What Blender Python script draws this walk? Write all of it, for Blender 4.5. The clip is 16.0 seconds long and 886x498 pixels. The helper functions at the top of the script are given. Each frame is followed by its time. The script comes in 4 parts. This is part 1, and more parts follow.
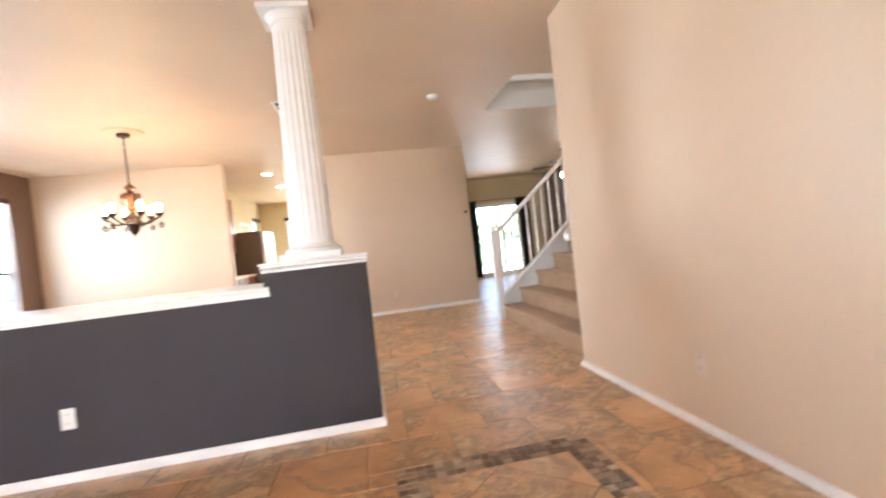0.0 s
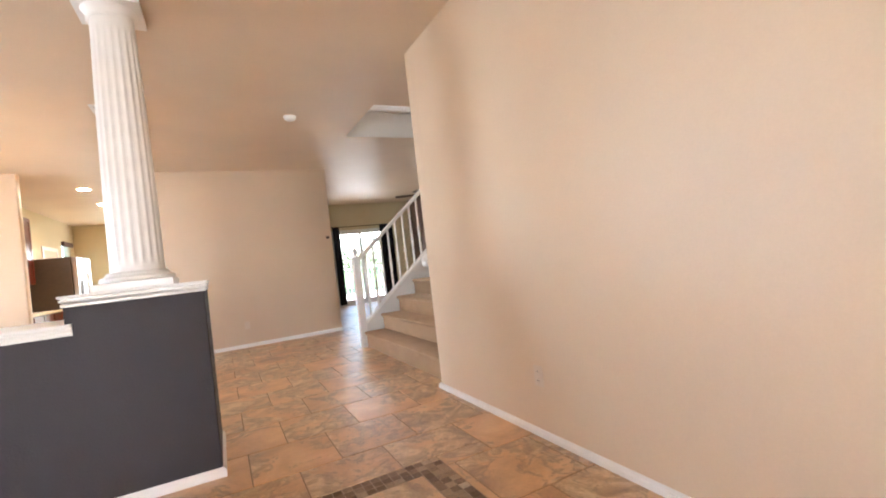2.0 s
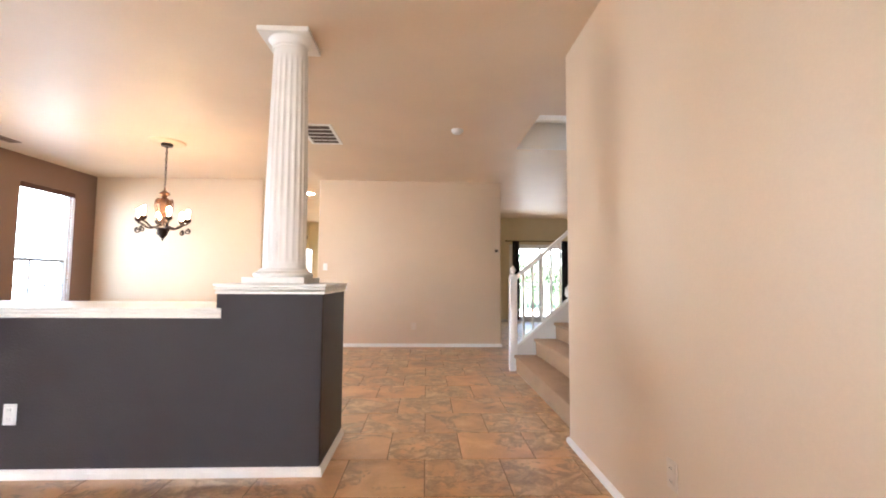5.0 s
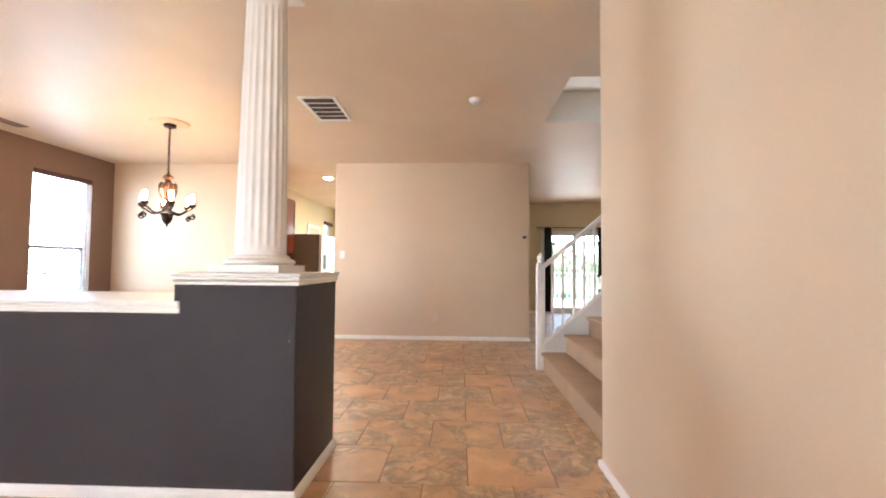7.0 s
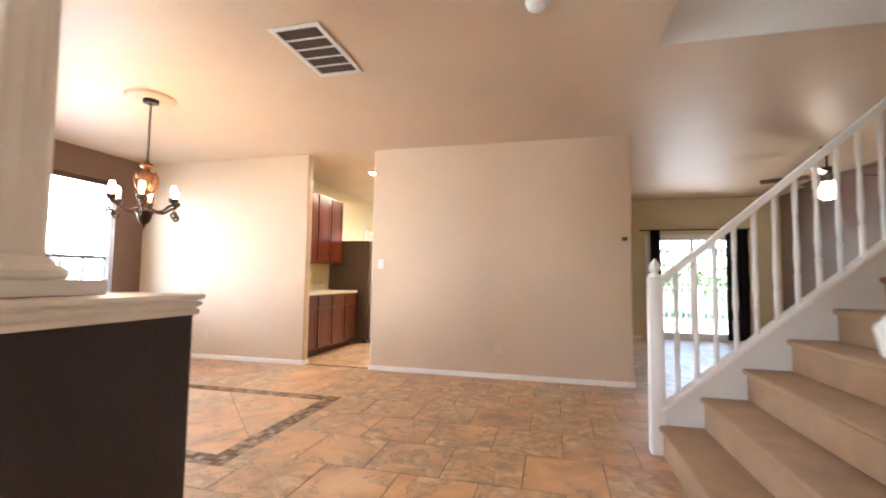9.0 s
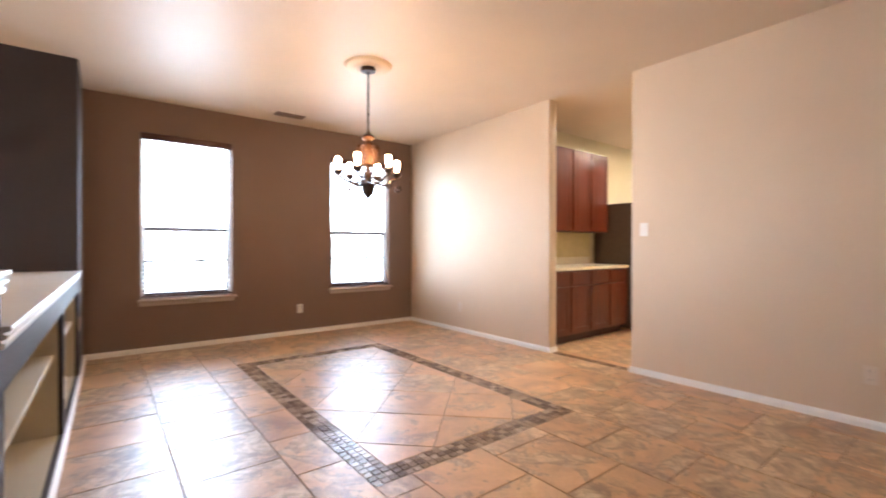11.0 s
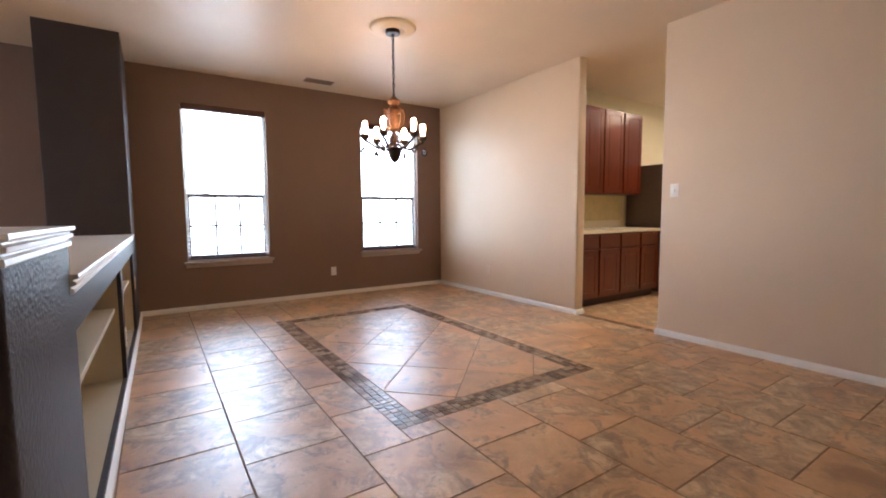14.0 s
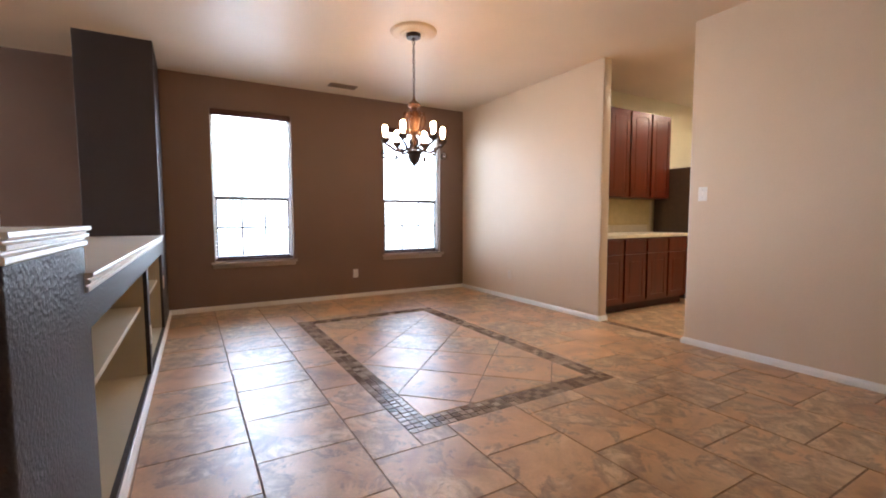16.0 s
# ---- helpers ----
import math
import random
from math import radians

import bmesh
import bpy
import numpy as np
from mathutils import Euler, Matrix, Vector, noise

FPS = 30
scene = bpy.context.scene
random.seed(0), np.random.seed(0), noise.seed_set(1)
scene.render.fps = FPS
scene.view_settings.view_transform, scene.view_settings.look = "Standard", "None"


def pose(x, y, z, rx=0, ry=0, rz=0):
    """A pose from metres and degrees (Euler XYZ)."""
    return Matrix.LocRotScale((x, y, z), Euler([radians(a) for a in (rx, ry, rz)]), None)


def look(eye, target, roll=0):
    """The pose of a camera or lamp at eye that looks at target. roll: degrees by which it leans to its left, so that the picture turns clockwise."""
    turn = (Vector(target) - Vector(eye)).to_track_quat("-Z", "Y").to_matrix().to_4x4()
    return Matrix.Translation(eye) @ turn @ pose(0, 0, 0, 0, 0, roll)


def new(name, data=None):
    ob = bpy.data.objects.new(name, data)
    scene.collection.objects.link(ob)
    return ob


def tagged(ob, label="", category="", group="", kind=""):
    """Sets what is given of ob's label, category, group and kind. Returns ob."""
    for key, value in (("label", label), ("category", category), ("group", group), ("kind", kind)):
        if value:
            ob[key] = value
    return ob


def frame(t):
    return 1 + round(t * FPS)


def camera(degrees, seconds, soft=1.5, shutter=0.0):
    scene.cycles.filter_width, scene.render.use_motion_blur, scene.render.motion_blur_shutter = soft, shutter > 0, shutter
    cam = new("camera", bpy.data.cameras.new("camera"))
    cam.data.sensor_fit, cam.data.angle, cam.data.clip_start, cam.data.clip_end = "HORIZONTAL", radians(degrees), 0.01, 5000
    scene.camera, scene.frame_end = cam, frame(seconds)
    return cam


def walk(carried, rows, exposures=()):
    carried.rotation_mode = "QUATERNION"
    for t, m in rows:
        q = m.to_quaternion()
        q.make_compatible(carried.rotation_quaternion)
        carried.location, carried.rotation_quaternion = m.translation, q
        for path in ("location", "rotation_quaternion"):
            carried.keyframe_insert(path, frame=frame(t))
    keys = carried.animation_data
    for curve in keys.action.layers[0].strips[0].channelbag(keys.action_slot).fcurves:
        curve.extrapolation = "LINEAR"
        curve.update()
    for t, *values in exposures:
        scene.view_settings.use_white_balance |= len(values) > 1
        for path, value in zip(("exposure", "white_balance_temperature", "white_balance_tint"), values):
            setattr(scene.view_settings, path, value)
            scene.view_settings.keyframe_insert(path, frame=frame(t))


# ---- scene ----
cam = camera(90.9, 16.0, soft=1.9, shutter=0.5)
PATH = [
    (0, (0.011, -2.738, 1.086), (0.347, -0.766, 1.06), -6.5),
    (0.5, (-0.006, -2.724, 1.09), (0.662, -0.84, 1.163), -2.8),
    (1, (0.039, -2.757, 1.074), (0.877, -0.941, 1.079), -4.9),
    (1.5, (0.066, -2.747, 1.072), (0.937, -0.947, 1.09), -5.0),
    (2, (0.066, -2.75, 1.073), (0.985, -0.974, 1.099), -6.6),
    (2.5, (0.045, -2.751, 1.071), (0.842, -0.917, 1.023), -7.5),
    (3, (0.152, -2.774, 1.085), (0.613, -0.828, 1.04), -5.3),
    (3.5, (0.342, -2.852, 1.119), (0.519, -0.86, 1.142), -2.7),
    (4, (0.522, -2.736, 1.118), (0.629, -0.739, 1.16), -2.4),
    (4.2, (0.58, -2.633, 1.117), (0.654, -0.637, 1.229), 0.5),
    (6.3, (0.59, -2.504, 1.144), (0.645, -0.509, 1.284), -0.4),
    (6.5, (0.665, -2.358, 1.122), (0.703, -0.361, 1.231), -0.5),
    (7, (0.773, -2.072, 1.125), (0.691, -0.075, 1.206), 0.5),
    (7.5, (0.831, -1.659, 1.156), (0.774, 0.334, 1.314), 0.6),
    (8, (0.932, -1.196, 1.142), (0.898, 0.796, 1.318), -0.8),
    (8.2, (0.99, -1.027, 1.146), (0.847, 0.961, 1.301), -0.6),
    (10.3, (0.919, 0.562, 1.137), (-0.085, 2.29, 1.202), 0.8),
    (10.5, (0.885, 0.698, 1.167), (-0.294, 2.314, 1.158), -0.0),
    (11, (0.887, 0.87, 1.142), (-0.691, 2.099, 1.134), -0.0),
    (11.5, (0.933, 0.942, 1.13), (-0.774, 1.983, 1.071), 0.2),
    (12, (0.978, 0.937, 1.111), (-0.764, 1.907, 0.96), -0.3),
    (12.5, (1.0, 0.916, 1.111), (-0.732, 1.903, 0.945), -0.5),
    (13, (0.998, 0.899, 1.119), (-0.725, 1.905, 0.983), -0.3),
    (13.5, (0.996, 0.886, 1.118), (-0.696, 1.945, 0.976), -0.5),
    (14, (0.995, 0.877, 1.113), (-0.667, 1.978, 0.951), -0.4),
    (14.5, (0.994, 0.878, 1.111), (-0.663, 1.983, 0.936), -0.3),
    (15, (0.999, 0.894, 1.112), (-0.681, 1.964, 0.937), -0.3),
    (15.5, (1.005, 0.924, 1.111), (-0.707, 1.945, 0.945), 0.1),
    (16, (1.009, 0.943, 1.109), (-0.716, 1.944, 0.964), -0.1),
]
walk(cam, [(t, look(eye, target, roll)) for t, eye, target, roll in PATH],
     exposures=[(0.0, 3.30, 5820, 13), (0.5, 3.20, 5880, 13.5), (1.0, 3.17, 5900, 13.5), (8.2, 3.2, 5900, 13.5), (10.3, 3.08, 5950, 15), (11.0, 2.88, 5880, 16.5), (12.0, 2.26, 5900, 17.5), (16.0, 2.29, 5900, 17.5)])

# ---- world, sun and large lights ----
world = bpy.data.worlds.new("world")
scene.world = world
world.use_nodes = True
wn = world.node_tree
sky = wn.nodes.new("ShaderNodeTexSky")
sky.sky_type, sky.sun_disc = "NISHITA", False
sky.sun_elevation, sky.sun_rotation = radians(58), radians(95)
wn.links.new(sky.outputs["Color"], wn.nodes["Background"].inputs["Color"])
wn.nodes["Background"].inputs["Strength"].default_value = 0.15

sun_data = bpy.data.lights.new("sun", "SUN")
sun_data.energy, sun_data.angle, sun_data.color = 5.0, radians(0.5), (1.0, 0.95, 0.88)
sun = new("sun", sun_data)
sun.matrix_world = look((40, -3.5, 64), (0, 0, 0))


def window_light(name, eye, target, width, height, watts, color=(0.77, 0.895, 1.0)):
    """Sky light that stands in a window's opening."""
    data = bpy.data.lights.new(name, "AREA")
    data.shape, data.size, data.size_y = "RECTANGLE", width, height
    data.energy, data.color = watts, color
    ob = new(name, data)
    ob.matrix_world = look(eye, target)
    return ob


# Plan, in metres
CEIL = 2.74
XW = -4.81          # window wall, inner face
YF = 4.68            # kitchen partition, dining face
XR = 1.58            # entry wall, hall face
YB = -5.6            # front wall, inner face
XK = -2.875           # kitchen cabinet wall
YL = 8.95            # living room back wall
XE = 5.10            # living room end wall
YK = 10.3            # kitchen back wall
XS = 1.665            # first riser of the stairs
YP = 0.660            # bookcase face of the half wall
SKEW = 0.0115        # the bookcase face runs slightly out of square
WINDOWS = [(1.188, 2.095), (3.350, 4.265)]   # along the window wall
WZ0, WZ1 = 0.575, 2.385

window_light("window_light_a", (XW - 0.17, 1.64, 1.48), (0, 1.64, 1.48), 0.90, 1.80, 13.2)
window_light("window_light_b", (XW - 0.17, 3.81, 1.48), (0, 3.81, 1.48), 0.90, 1.80, 10.8)
# lamps of two unseen front windows, added to light half wall and hall
for xx in (-3.15, -1.15):
    window_light("unseen_front_window_light", (xx, YB - 0.17, 1.12), (xx, 0, 1.12), 0.90, 1.05, 8.8, (1.0, 0.97, 0.94))
window_light("patio_door_light", (3.66, YL + 0.16, 1.88), (3.66, 0, 1.88), 1.5, 0.16, 2.6, (0.95, 1.0, 0.97))
window_light("kitchen_window_light", (-1.55, 10.3 + 0.17, 1.25), (-1.55, 0, 1.25), 1.3, 2.0, 8, (1.0, 0.96, 0.86))


# ---- materials ----
def shader(name, rough=0.5, metal=0.0):
    m = bpy.data.materials.new(name)
    m.use_nodes = True
    b = m.node_tree.nodes["Principled BSDF"]
    b.inputs["Roughness"].default_value = rough
    b.inputs["Metallic"].default_value = metal
    return m, m.node_tree, b


def place_coords(nt, scale=(1, 1, 1), shift=False):
    """World place, scaled; shift: moved for each object by its random number."""
    geo = nt.nodes.new("ShaderNodeNewGeometry")
    mp = nt.nodes.new("ShaderNodeMapping")
    mp.inputs["Scale"].default_value = scale
    nt.links.new(geo.outputs["Position"], mp.inputs["Vector"])
    if shift:
        info = nt.nodes.new("ShaderNodeObjectInfo")
        mul = nt.nodes.new("ShaderNodeMath")
        mul.operation, mul.inputs[1].default_value = "MULTIPLY", 57.0
        nt.links.new(info.outputs["Random"], mul.inputs[0])
        nt.links.new(mul.outputs[0], mp.inputs["Location"])
    return mp.outputs["Vector"]


def noise_tex(nt, vec, scale, detail=4.0, rough=0.55, distort=0.0):
    n = nt.nodes.new("ShaderNodeTexNoise")
    n.inputs["Scale"].default_value, n.inputs["Detail"].default_value = scale, detail
    n.inputs["Roughness"].default_value, n.inputs["Distortion"].default_value = rough, distort
    nt.links.new(vec, n.inputs["Vector"])
    return n.outputs["Fac"]


def ramp(nt, fac, stops):
    r = nt.nodes.new("ShaderNodeValToRGB")
    els = r.color_ramp.elements
    while len(els) < len(stops):
        els.new(0.5)
    for e, (p, c) in zip(els, stops):
        e.position, e.color = p, (*c, 1)
    nt.links.new(fac, r.inputs["Fac"])
    return r.outputs["Color"]


def blend(nt, a, b, fac, mode="MIX"):
    mx = nt.nodes.new("ShaderNodeMix")
    mx.data_type, mx.blend_type = "RGBA", mode
    for sock, v in ((mx.inputs[6], a), (mx.inputs[7], b), (mx.inputs[0], fac)):
        if hasattr(v, "is_linked"):
            nt.links.new(v, sock)
        else:
            sock.default_value = (*v, 1) if isinstance(v, tuple) else v
    return mx.outputs[2]


def bump(nt, b, height, strength, distance=0.002):
    bp = nt.nodes.new("ShaderNodeBump")
    bp.inputs["Strength"].default_value, bp.inputs["Distance"].default_value = strength, distance
    nt.links.new(height, bp.inputs["Height"])
    nt.links.new(bp.outputs["Normal"], b.inputs["Normal"])


def tone(c, k):
    return tuple(min(1.0, v * k) for v in c)


def paint(name, color, rough=0.55, grain=70.0, relief=0.12, spread=0.06, spec=0.35, splatter=0.0):
    """Rolled wall paint with an orange-peel relief and faint unevenness."""
    m, nt, b = shader(name, rough)
    v = place_coords(nt)
    large = noise_tex(nt, v, 0.9, 3.0)
    fine = noise_tex(nt, v, grain, 3.0, 0.6)
    if splatter:
        fine = noise_tex(nt, v, splatter, 2.0, 0.5)
    c = ramp(nt, large, [(0.3, tone(color, 1 - spread)), (0.7, tone(color, 1 + spread))])
    c = blend(nt, c, ramp(nt, fine, [(0.35, tone(color, 0.95)), (0.65, tone(color, 1.04))]), 0.25)
    nt.links.new(c, b.inputs["Base Color"])
    b.inputs["Specular IOR Level"].default_value = spec
    bump(nt, b, fine, relief, 0.008 if splatter else 0.004)
    return m


def plain(name, color, rough=0.5, metal=0.0, spread=0.08, scale=25.0, relief=0.0):
    m, nt, b = shader(name, rough, metal)
    f = noise_tex(nt, place_coords(nt), scale, 4.0)
    nt.links.new(ramp(nt, f, [(0.3, tone(color, 1 - spread)), (0.7, tone(color, 1 + spread))]), b.inputs["Base Color"])
    if relief:
        bump(nt, b, f, relief)
    return m


def wood(name, dark, light, rough=0.3, grain=(30, 30, 2.2), coat=0.3):
    m, nt, b = shader(name, rough)
    v = place_coords(nt, grain)
    f = noise_tex(nt, v, 1.0, 6.0, 0.6, 0.8)
    big = noise_tex(nt, place_coords(nt), 2.5, 2.0)
    c = ramp(nt, f, [(0.3, dark), (0.7, light)])
    c = blend(nt, c, ramp(nt, big, [(0.35, tone(dark, 0.9)), (0.7, light)]), 0.3)
    nt.links.new(c, b.inputs["Base Color"])
    b.inputs["Coat Weight"].default_value = coat
    b.inputs["Coat Roughness"].default_value = 0.2
    bump(nt, b, f, 0.06, 0.001)
    return m


def glow(name, color, strength):
    m, nt, b = shader(name, 0.4)
    b.inputs["Base Color"].default_value = (*color, 1)
    b.inputs["Emission Color"].default_value = (*color, 1)
    b.inputs["Emission Strength"].default_value = strength
    return m


def glass(name):
    m, nt, b = shader(name, 0.02)
    b.inputs["Base Color"].default_value = (0.96, 0.98, 0.97, 1)
    b.inputs["Transmission Weight"].default_value = 1.0
    b.inputs["IOR"].default_value = 1.02
    return m


def tile_stone():
    """Glazed floor tile, mottled tan and brown, with darker veins."""
    m, nt, b = shader("floor_tile", 0.28)
    v = place_coords(nt, shift=True)
    info = nt.nodes.new("ShaderNodeObjectInfo")
    cloud = noise_tex(nt, v, 3.0, 5.0, 0.60, 0.5)
    c = ramp(nt, cloud, [(0.28, (0.34, 0.173, 0.072)), (0.42, (0.56, 0.304, 0.130)), (0.56, (0.70, 0.402, 0.180)), (0.72, (0.83, 0.540, 0.285))])
    # grey-olive clouded patches with cream islands
    patch = noise_tex(nt, v, 2.6, 5.0, 0.62, 0.9)
    lift = nt.nodes.new("ShaderNodeMapRange")
    lift.inputs["To Min"].default_value, lift.inputs["To Max"].default_value = -0.09, 0.07
    nt.links.new(info.outputs["Random"], lift.inputs["Value"])
    add = nt.nodes.new("ShaderNodeMath")
    nt.links.new(patch, add.inputs[0])
    nt.links.new(lift.outputs[0], add.inputs[1])
    where = ramp(nt, add.outputs[0], [(0.47, (0, 0, 0)), (0.53, (0.48, 0.48, 0.48)), (0.62, (0.80, 0.80, 0.80))])
    marble = noise_tex(nt, v, 5.5, 7.0, 0.64, 1.2)
    c2 = ramp(nt, marble, [(0.36, (0.22, 0.130, 0.062)), (0.43, (0.39, 0.247, 0.122)), (0.49, (0.51, 0.336, 0.172)), (0.545, (0.70, 0.500, 0.290)), (0.62, (0.82, 0.63, 0.40))])
    c = blend(nt, c, c2, where)
    # thin broken brown veins along the rims of the patches
    rim = ramp(nt, add.outputs[0], [(0.455, (0, 0, 0)), (0.50, (1, 1, 1)), (0.56, (0.5, 0.5, 0.5)), (0.64, (0, 0, 0))])
    thread = ramp(nt, noise_tex(nt, v, 7.0, 5.0, 0.6, 0.9), [(0.40, (0, 0, 0)), (0.48, (0.7, 0.7, 0.7)), (0.50, (0.7, 0.7, 0.7)), (0.58, (0, 0, 0))])
    c = blend(nt, c, (0.21, 0.118, 0.056), blend(nt, rim, thread, 1.0, "MULTIPLY"))
    fleck = ramp(nt, noise_tex(nt, v, 17.0, 7.0, 0.72, 0.8), [(0.34, (0.75, 0.75, 0.75)), (0.42, (0.12, 0.15, 0.15)), (0.48, (0, 0, 0))])
    c = blend(nt, c, (0.13, 0.078, 0.042), blend(nt, where, fleck, 1.0, "MULTIPLY"))
    grit = noise_tex(nt, v, 60.0, 4.0, 0.7)
    c = blend(nt, c, ramp(nt, grit, [(0.3, (0.72, 0.72, 0.72)), (0.7, (1.06, 1.06, 1.06))]), 0.4, "MULTIPLY")
    c = blend(nt, c, ramp(nt, info.outputs["Random"], [(0.0, (1.04, 0.99, 0.95)), (0.5, (0.93, 0.92, 0.91)), (1.0, (1.06, 1.07, 1.09))]), 0.9, "MULTIPLY")
    nt.links.new(c, b.inputs["Base Color"])
    rr = nt.nodes.new("ShaderNodeMapRange")
    rr.inputs["To Min"].default_value, rr.inputs["To Max"].default_value = 0.29, 0.45
    nt.links.new(noise_tex(nt, v, 7.0, 3.0), rr.inputs["Value"])
    nt.links.new(rr.outputs[0], b.inputs["Roughness"])
    b.inputs["Specular IOR Level"].default_value = 0.95
    b.inputs["Coat Weight"].default_value = 0.6
    b.inputs["Coat Roughness"].default_value = 0.40
    bump(nt, b, cloud, 0.25, 0.004)
    return m


def mosaic_stone(name, per_island):
    m, nt, b = shader(name, 0.24)
    if per_island:
        rnd = nt.nodes.new("ShaderNodeNewGeometry").outputs["Random Per Island"]
    else:
        rnd = nt.nodes.new("ShaderNodeObjectInfo").outputs["Random"]
    c = ramp(nt, rnd, [(0.0, (0.15, 0.097, 0.062)), (0.35, (0.24, 0.160, 0.105)), (0.7, (0.37, 0.26, 0.175)), (1.0, (0.60, 0.46, 0.335))])
    f = noise_tex(nt, place_coords(nt), 45.0, 5.0, 0.65)
    c = blend(nt, c, ramp(nt, f, [(0.3, (0.55, 0.55, 0.55)), (0.7, (1.15, 1.1, 1.05))]), 0.6, "MULTIPLY")
    nt.links.new(c, b.inputs["Base Color"])
    bump(nt, b, f, 0.2)
    return m


def carpet_mat():
    m, nt, b = shader("carpet", 0.95)
    v = place_coords(nt)
    f = noise_tex(nt, v, 260.0, 3.0, 0.7)
    big = noise_tex(nt, v, 5.0, 3.0)
    c = ramp(nt, f, [(0.3, (0.20, 0.118, 0.06)), (0.7, (0.50, 0.31, 0.165))])
    c = blend(nt, c, ramp(nt, big, [(0.3, (0.27, 0.163, 0.085)), (0.7, (0.42, 0.26, 0.14))]), 0.5)
    nt.links.new(c, b.inputs["Base Color"])
    b.inputs["Sheen Weight"].default_value = 0.05
    bump(nt, b, f, 0.6, 0.006)
    return m


BEIGE = (0.668, 0.518, 0.364)
M_beige = paint("beige_wall_paint", BEIGE, 0.44, 90.0, 0.05, 0.05, 0.36)
M_ceil = paint("beige_ceiling_paint", (0.70, 0.552, 0.398), 0.50, 55.0, 0.08, spec=0.46)
M_taupe = paint("taupe_wall_paint", (0.214, 0.142, 0.110), 0.5, 70.0, 0.3)
M_grey = paint("charcoal_wall_paint", (0.0580, 0.0495, 0.0510), 0.44, 55.0, 0.42, spec=0.12, splatter=90.0)
M_yellow = paint("pale_yellow_wall_paint", (0.66, 0.56, 0.36), 0.55)
M_cream = paint("cream_shelf_paint", (0.55, 0.47, 0.33), 0.5)
M_upper = paint("white_stair_paint", (0.72, 0.70, 0.66), 0.55)
M_white = plain("white_trim_paint", (0.85, 0.825, 0.785), 0.35, spread=0.03, scale=8.0)
M_vinyl = plain("white_window_vinyl", (0.80, 0.80, 0.79), 0.4, spread=0.02)
# white sash bars painted dark, as they look against the bright panes
M_sash = plain("backlit_dark_sash", (0.11, 0.10, 0.095), 0.5, spread=0.05)
M_plate = plain("white_plastic_plate", (0.80, 0.79, 0.75), 0.35, spread=0.02)
M_almond = plain("almond_plastic_plate", (0.68, 0.56, 0.44), 0.4, spread=0.02)
M_dark = plain("dark_plastic", (0.03, 0.028, 0.026), 0.4)
M_grout = plain("brown_grout", (0.30, 0.205, 0.138), 0.9, spread=0.2, scale=60.0, relief=0.3)
M_tile = tile_stone()
M_mosaic = mosaic_stone("mosaic_stone", False)
M_mosaic_joined = mosaic_stone("mosaic_stone_joined", True)
M_carpet = carpet_mat()
M_cherry = wood("cherry_cabinet_wood", (0.070, 0.0100, 0.0030), (0.132, 0.0205, 0.0052), 0.30, (14, 14, 1.2), coat=0.08)
M_cherry_in = plain("dark_cherry_toe_kick", (0.045, 0.010, 0.005), 0.6)
M_counter = plain("cream_laminate", (0.70, 0.62, 0.48), 0.35, spread=0.08, scale=90.0)
M_splash = plain("yellow_tile_splash", (0.58, 0.47, 0.24), 0.3, spread=0.08, scale=12.0)
M_fridge = plain("dark_brown_appliance_enamel", (0.068, 0.042, 0.028), 0.38, spread=0.1)
M_steel = plain("brushed_steel", (0.62, 0.61, 0.59), 0.28, 1.0, 0.06, 60.0)
M_bronze = plain("dark_bronze", (0.05, 0.03, 0.02), 0.4, 0.7, 0.3, 40.0, 0.2)
M_amber = plain("antique_gold_bronze", (0.115, 0.048, 0.020), 0.36, 0.55, 0.45, 45.0, 0.3)
M_blindwood = plain("dark_brown_valance", (0.075, 0.028, 0.022), 0.4, spread=0.15)
M_slat = plain("white_blind_slat", (0.82, 0.82, 0.80), 0.45, spread=0.02)
M_sill = paint("beige_sill_paint", (0.50, 0.40, 0.33), 0.4, 30.0, 0.05)
M_medal = paint("cream_plaster", (0.70, 0.54, 0.36), 0.5, 30.0, 0.2)
M_register = plain("brown_register_metal", (0.20, 0.13, 0.09), 0.5, 0.2)
# dark colour of the vents' backing sheets, painted for the shade between slats
M_slot = plain("duct_shade", (0.060, 0.036, 0.025), 0.8)
M_curtain = plain("black_curtain_cloth", (0.012, 0.010, 0.010), 0.9, spread=0.3, scale=120.0, relief=0.3)
M_glass = glass("window_glass")
M_bulb = glow("lit_frosted_glass", (1.0, 0.63, 0.30), 25.0)
M_can = glow("lit_recessed_lens", (1.0, 0.86, 0.60), 85.0)
M_globe = glow("lit_white_bowl", (1.0, 0.88, 0.68), 5.0)
M_globe_up = glow("lit_upper_bowl", (1.0, 0.94, 0.88), 11.0)
M_grass = plain("lawn", (0.07, 0.12, 0.03), 0.9, spread=0.5, scale=6.0, relief=0.5)
M_leaf = plain("foliage", (0.10, 0.16, 0.06), 0.7, spread=0.5, scale=3.0)
M_concrete = plain("patio_concrete", (0.42, 0.40, 0.37), 0.85, spread=0.12, scale=4.0, relief=0.2)
M_bark = plain("bark", (0.11, 0.08, 0.06), 0.9, spread=0.4, scale=12.0, relief=0.5)
M_fanwood = wood("dark_fan_blade", (0.03, 0.015, 0.008), (0.07, 0.035, 0.018), 0.4)

# ---- builders ----
BASE = {}


def thing(name, base, label, category, group="", kind=""):
    ob = new(name)
    ob.location = base
    ob.empty_display_size = 0.1
    BASE[ob] = Vector(base)
    return tagged(ob, label, category, group, kind)


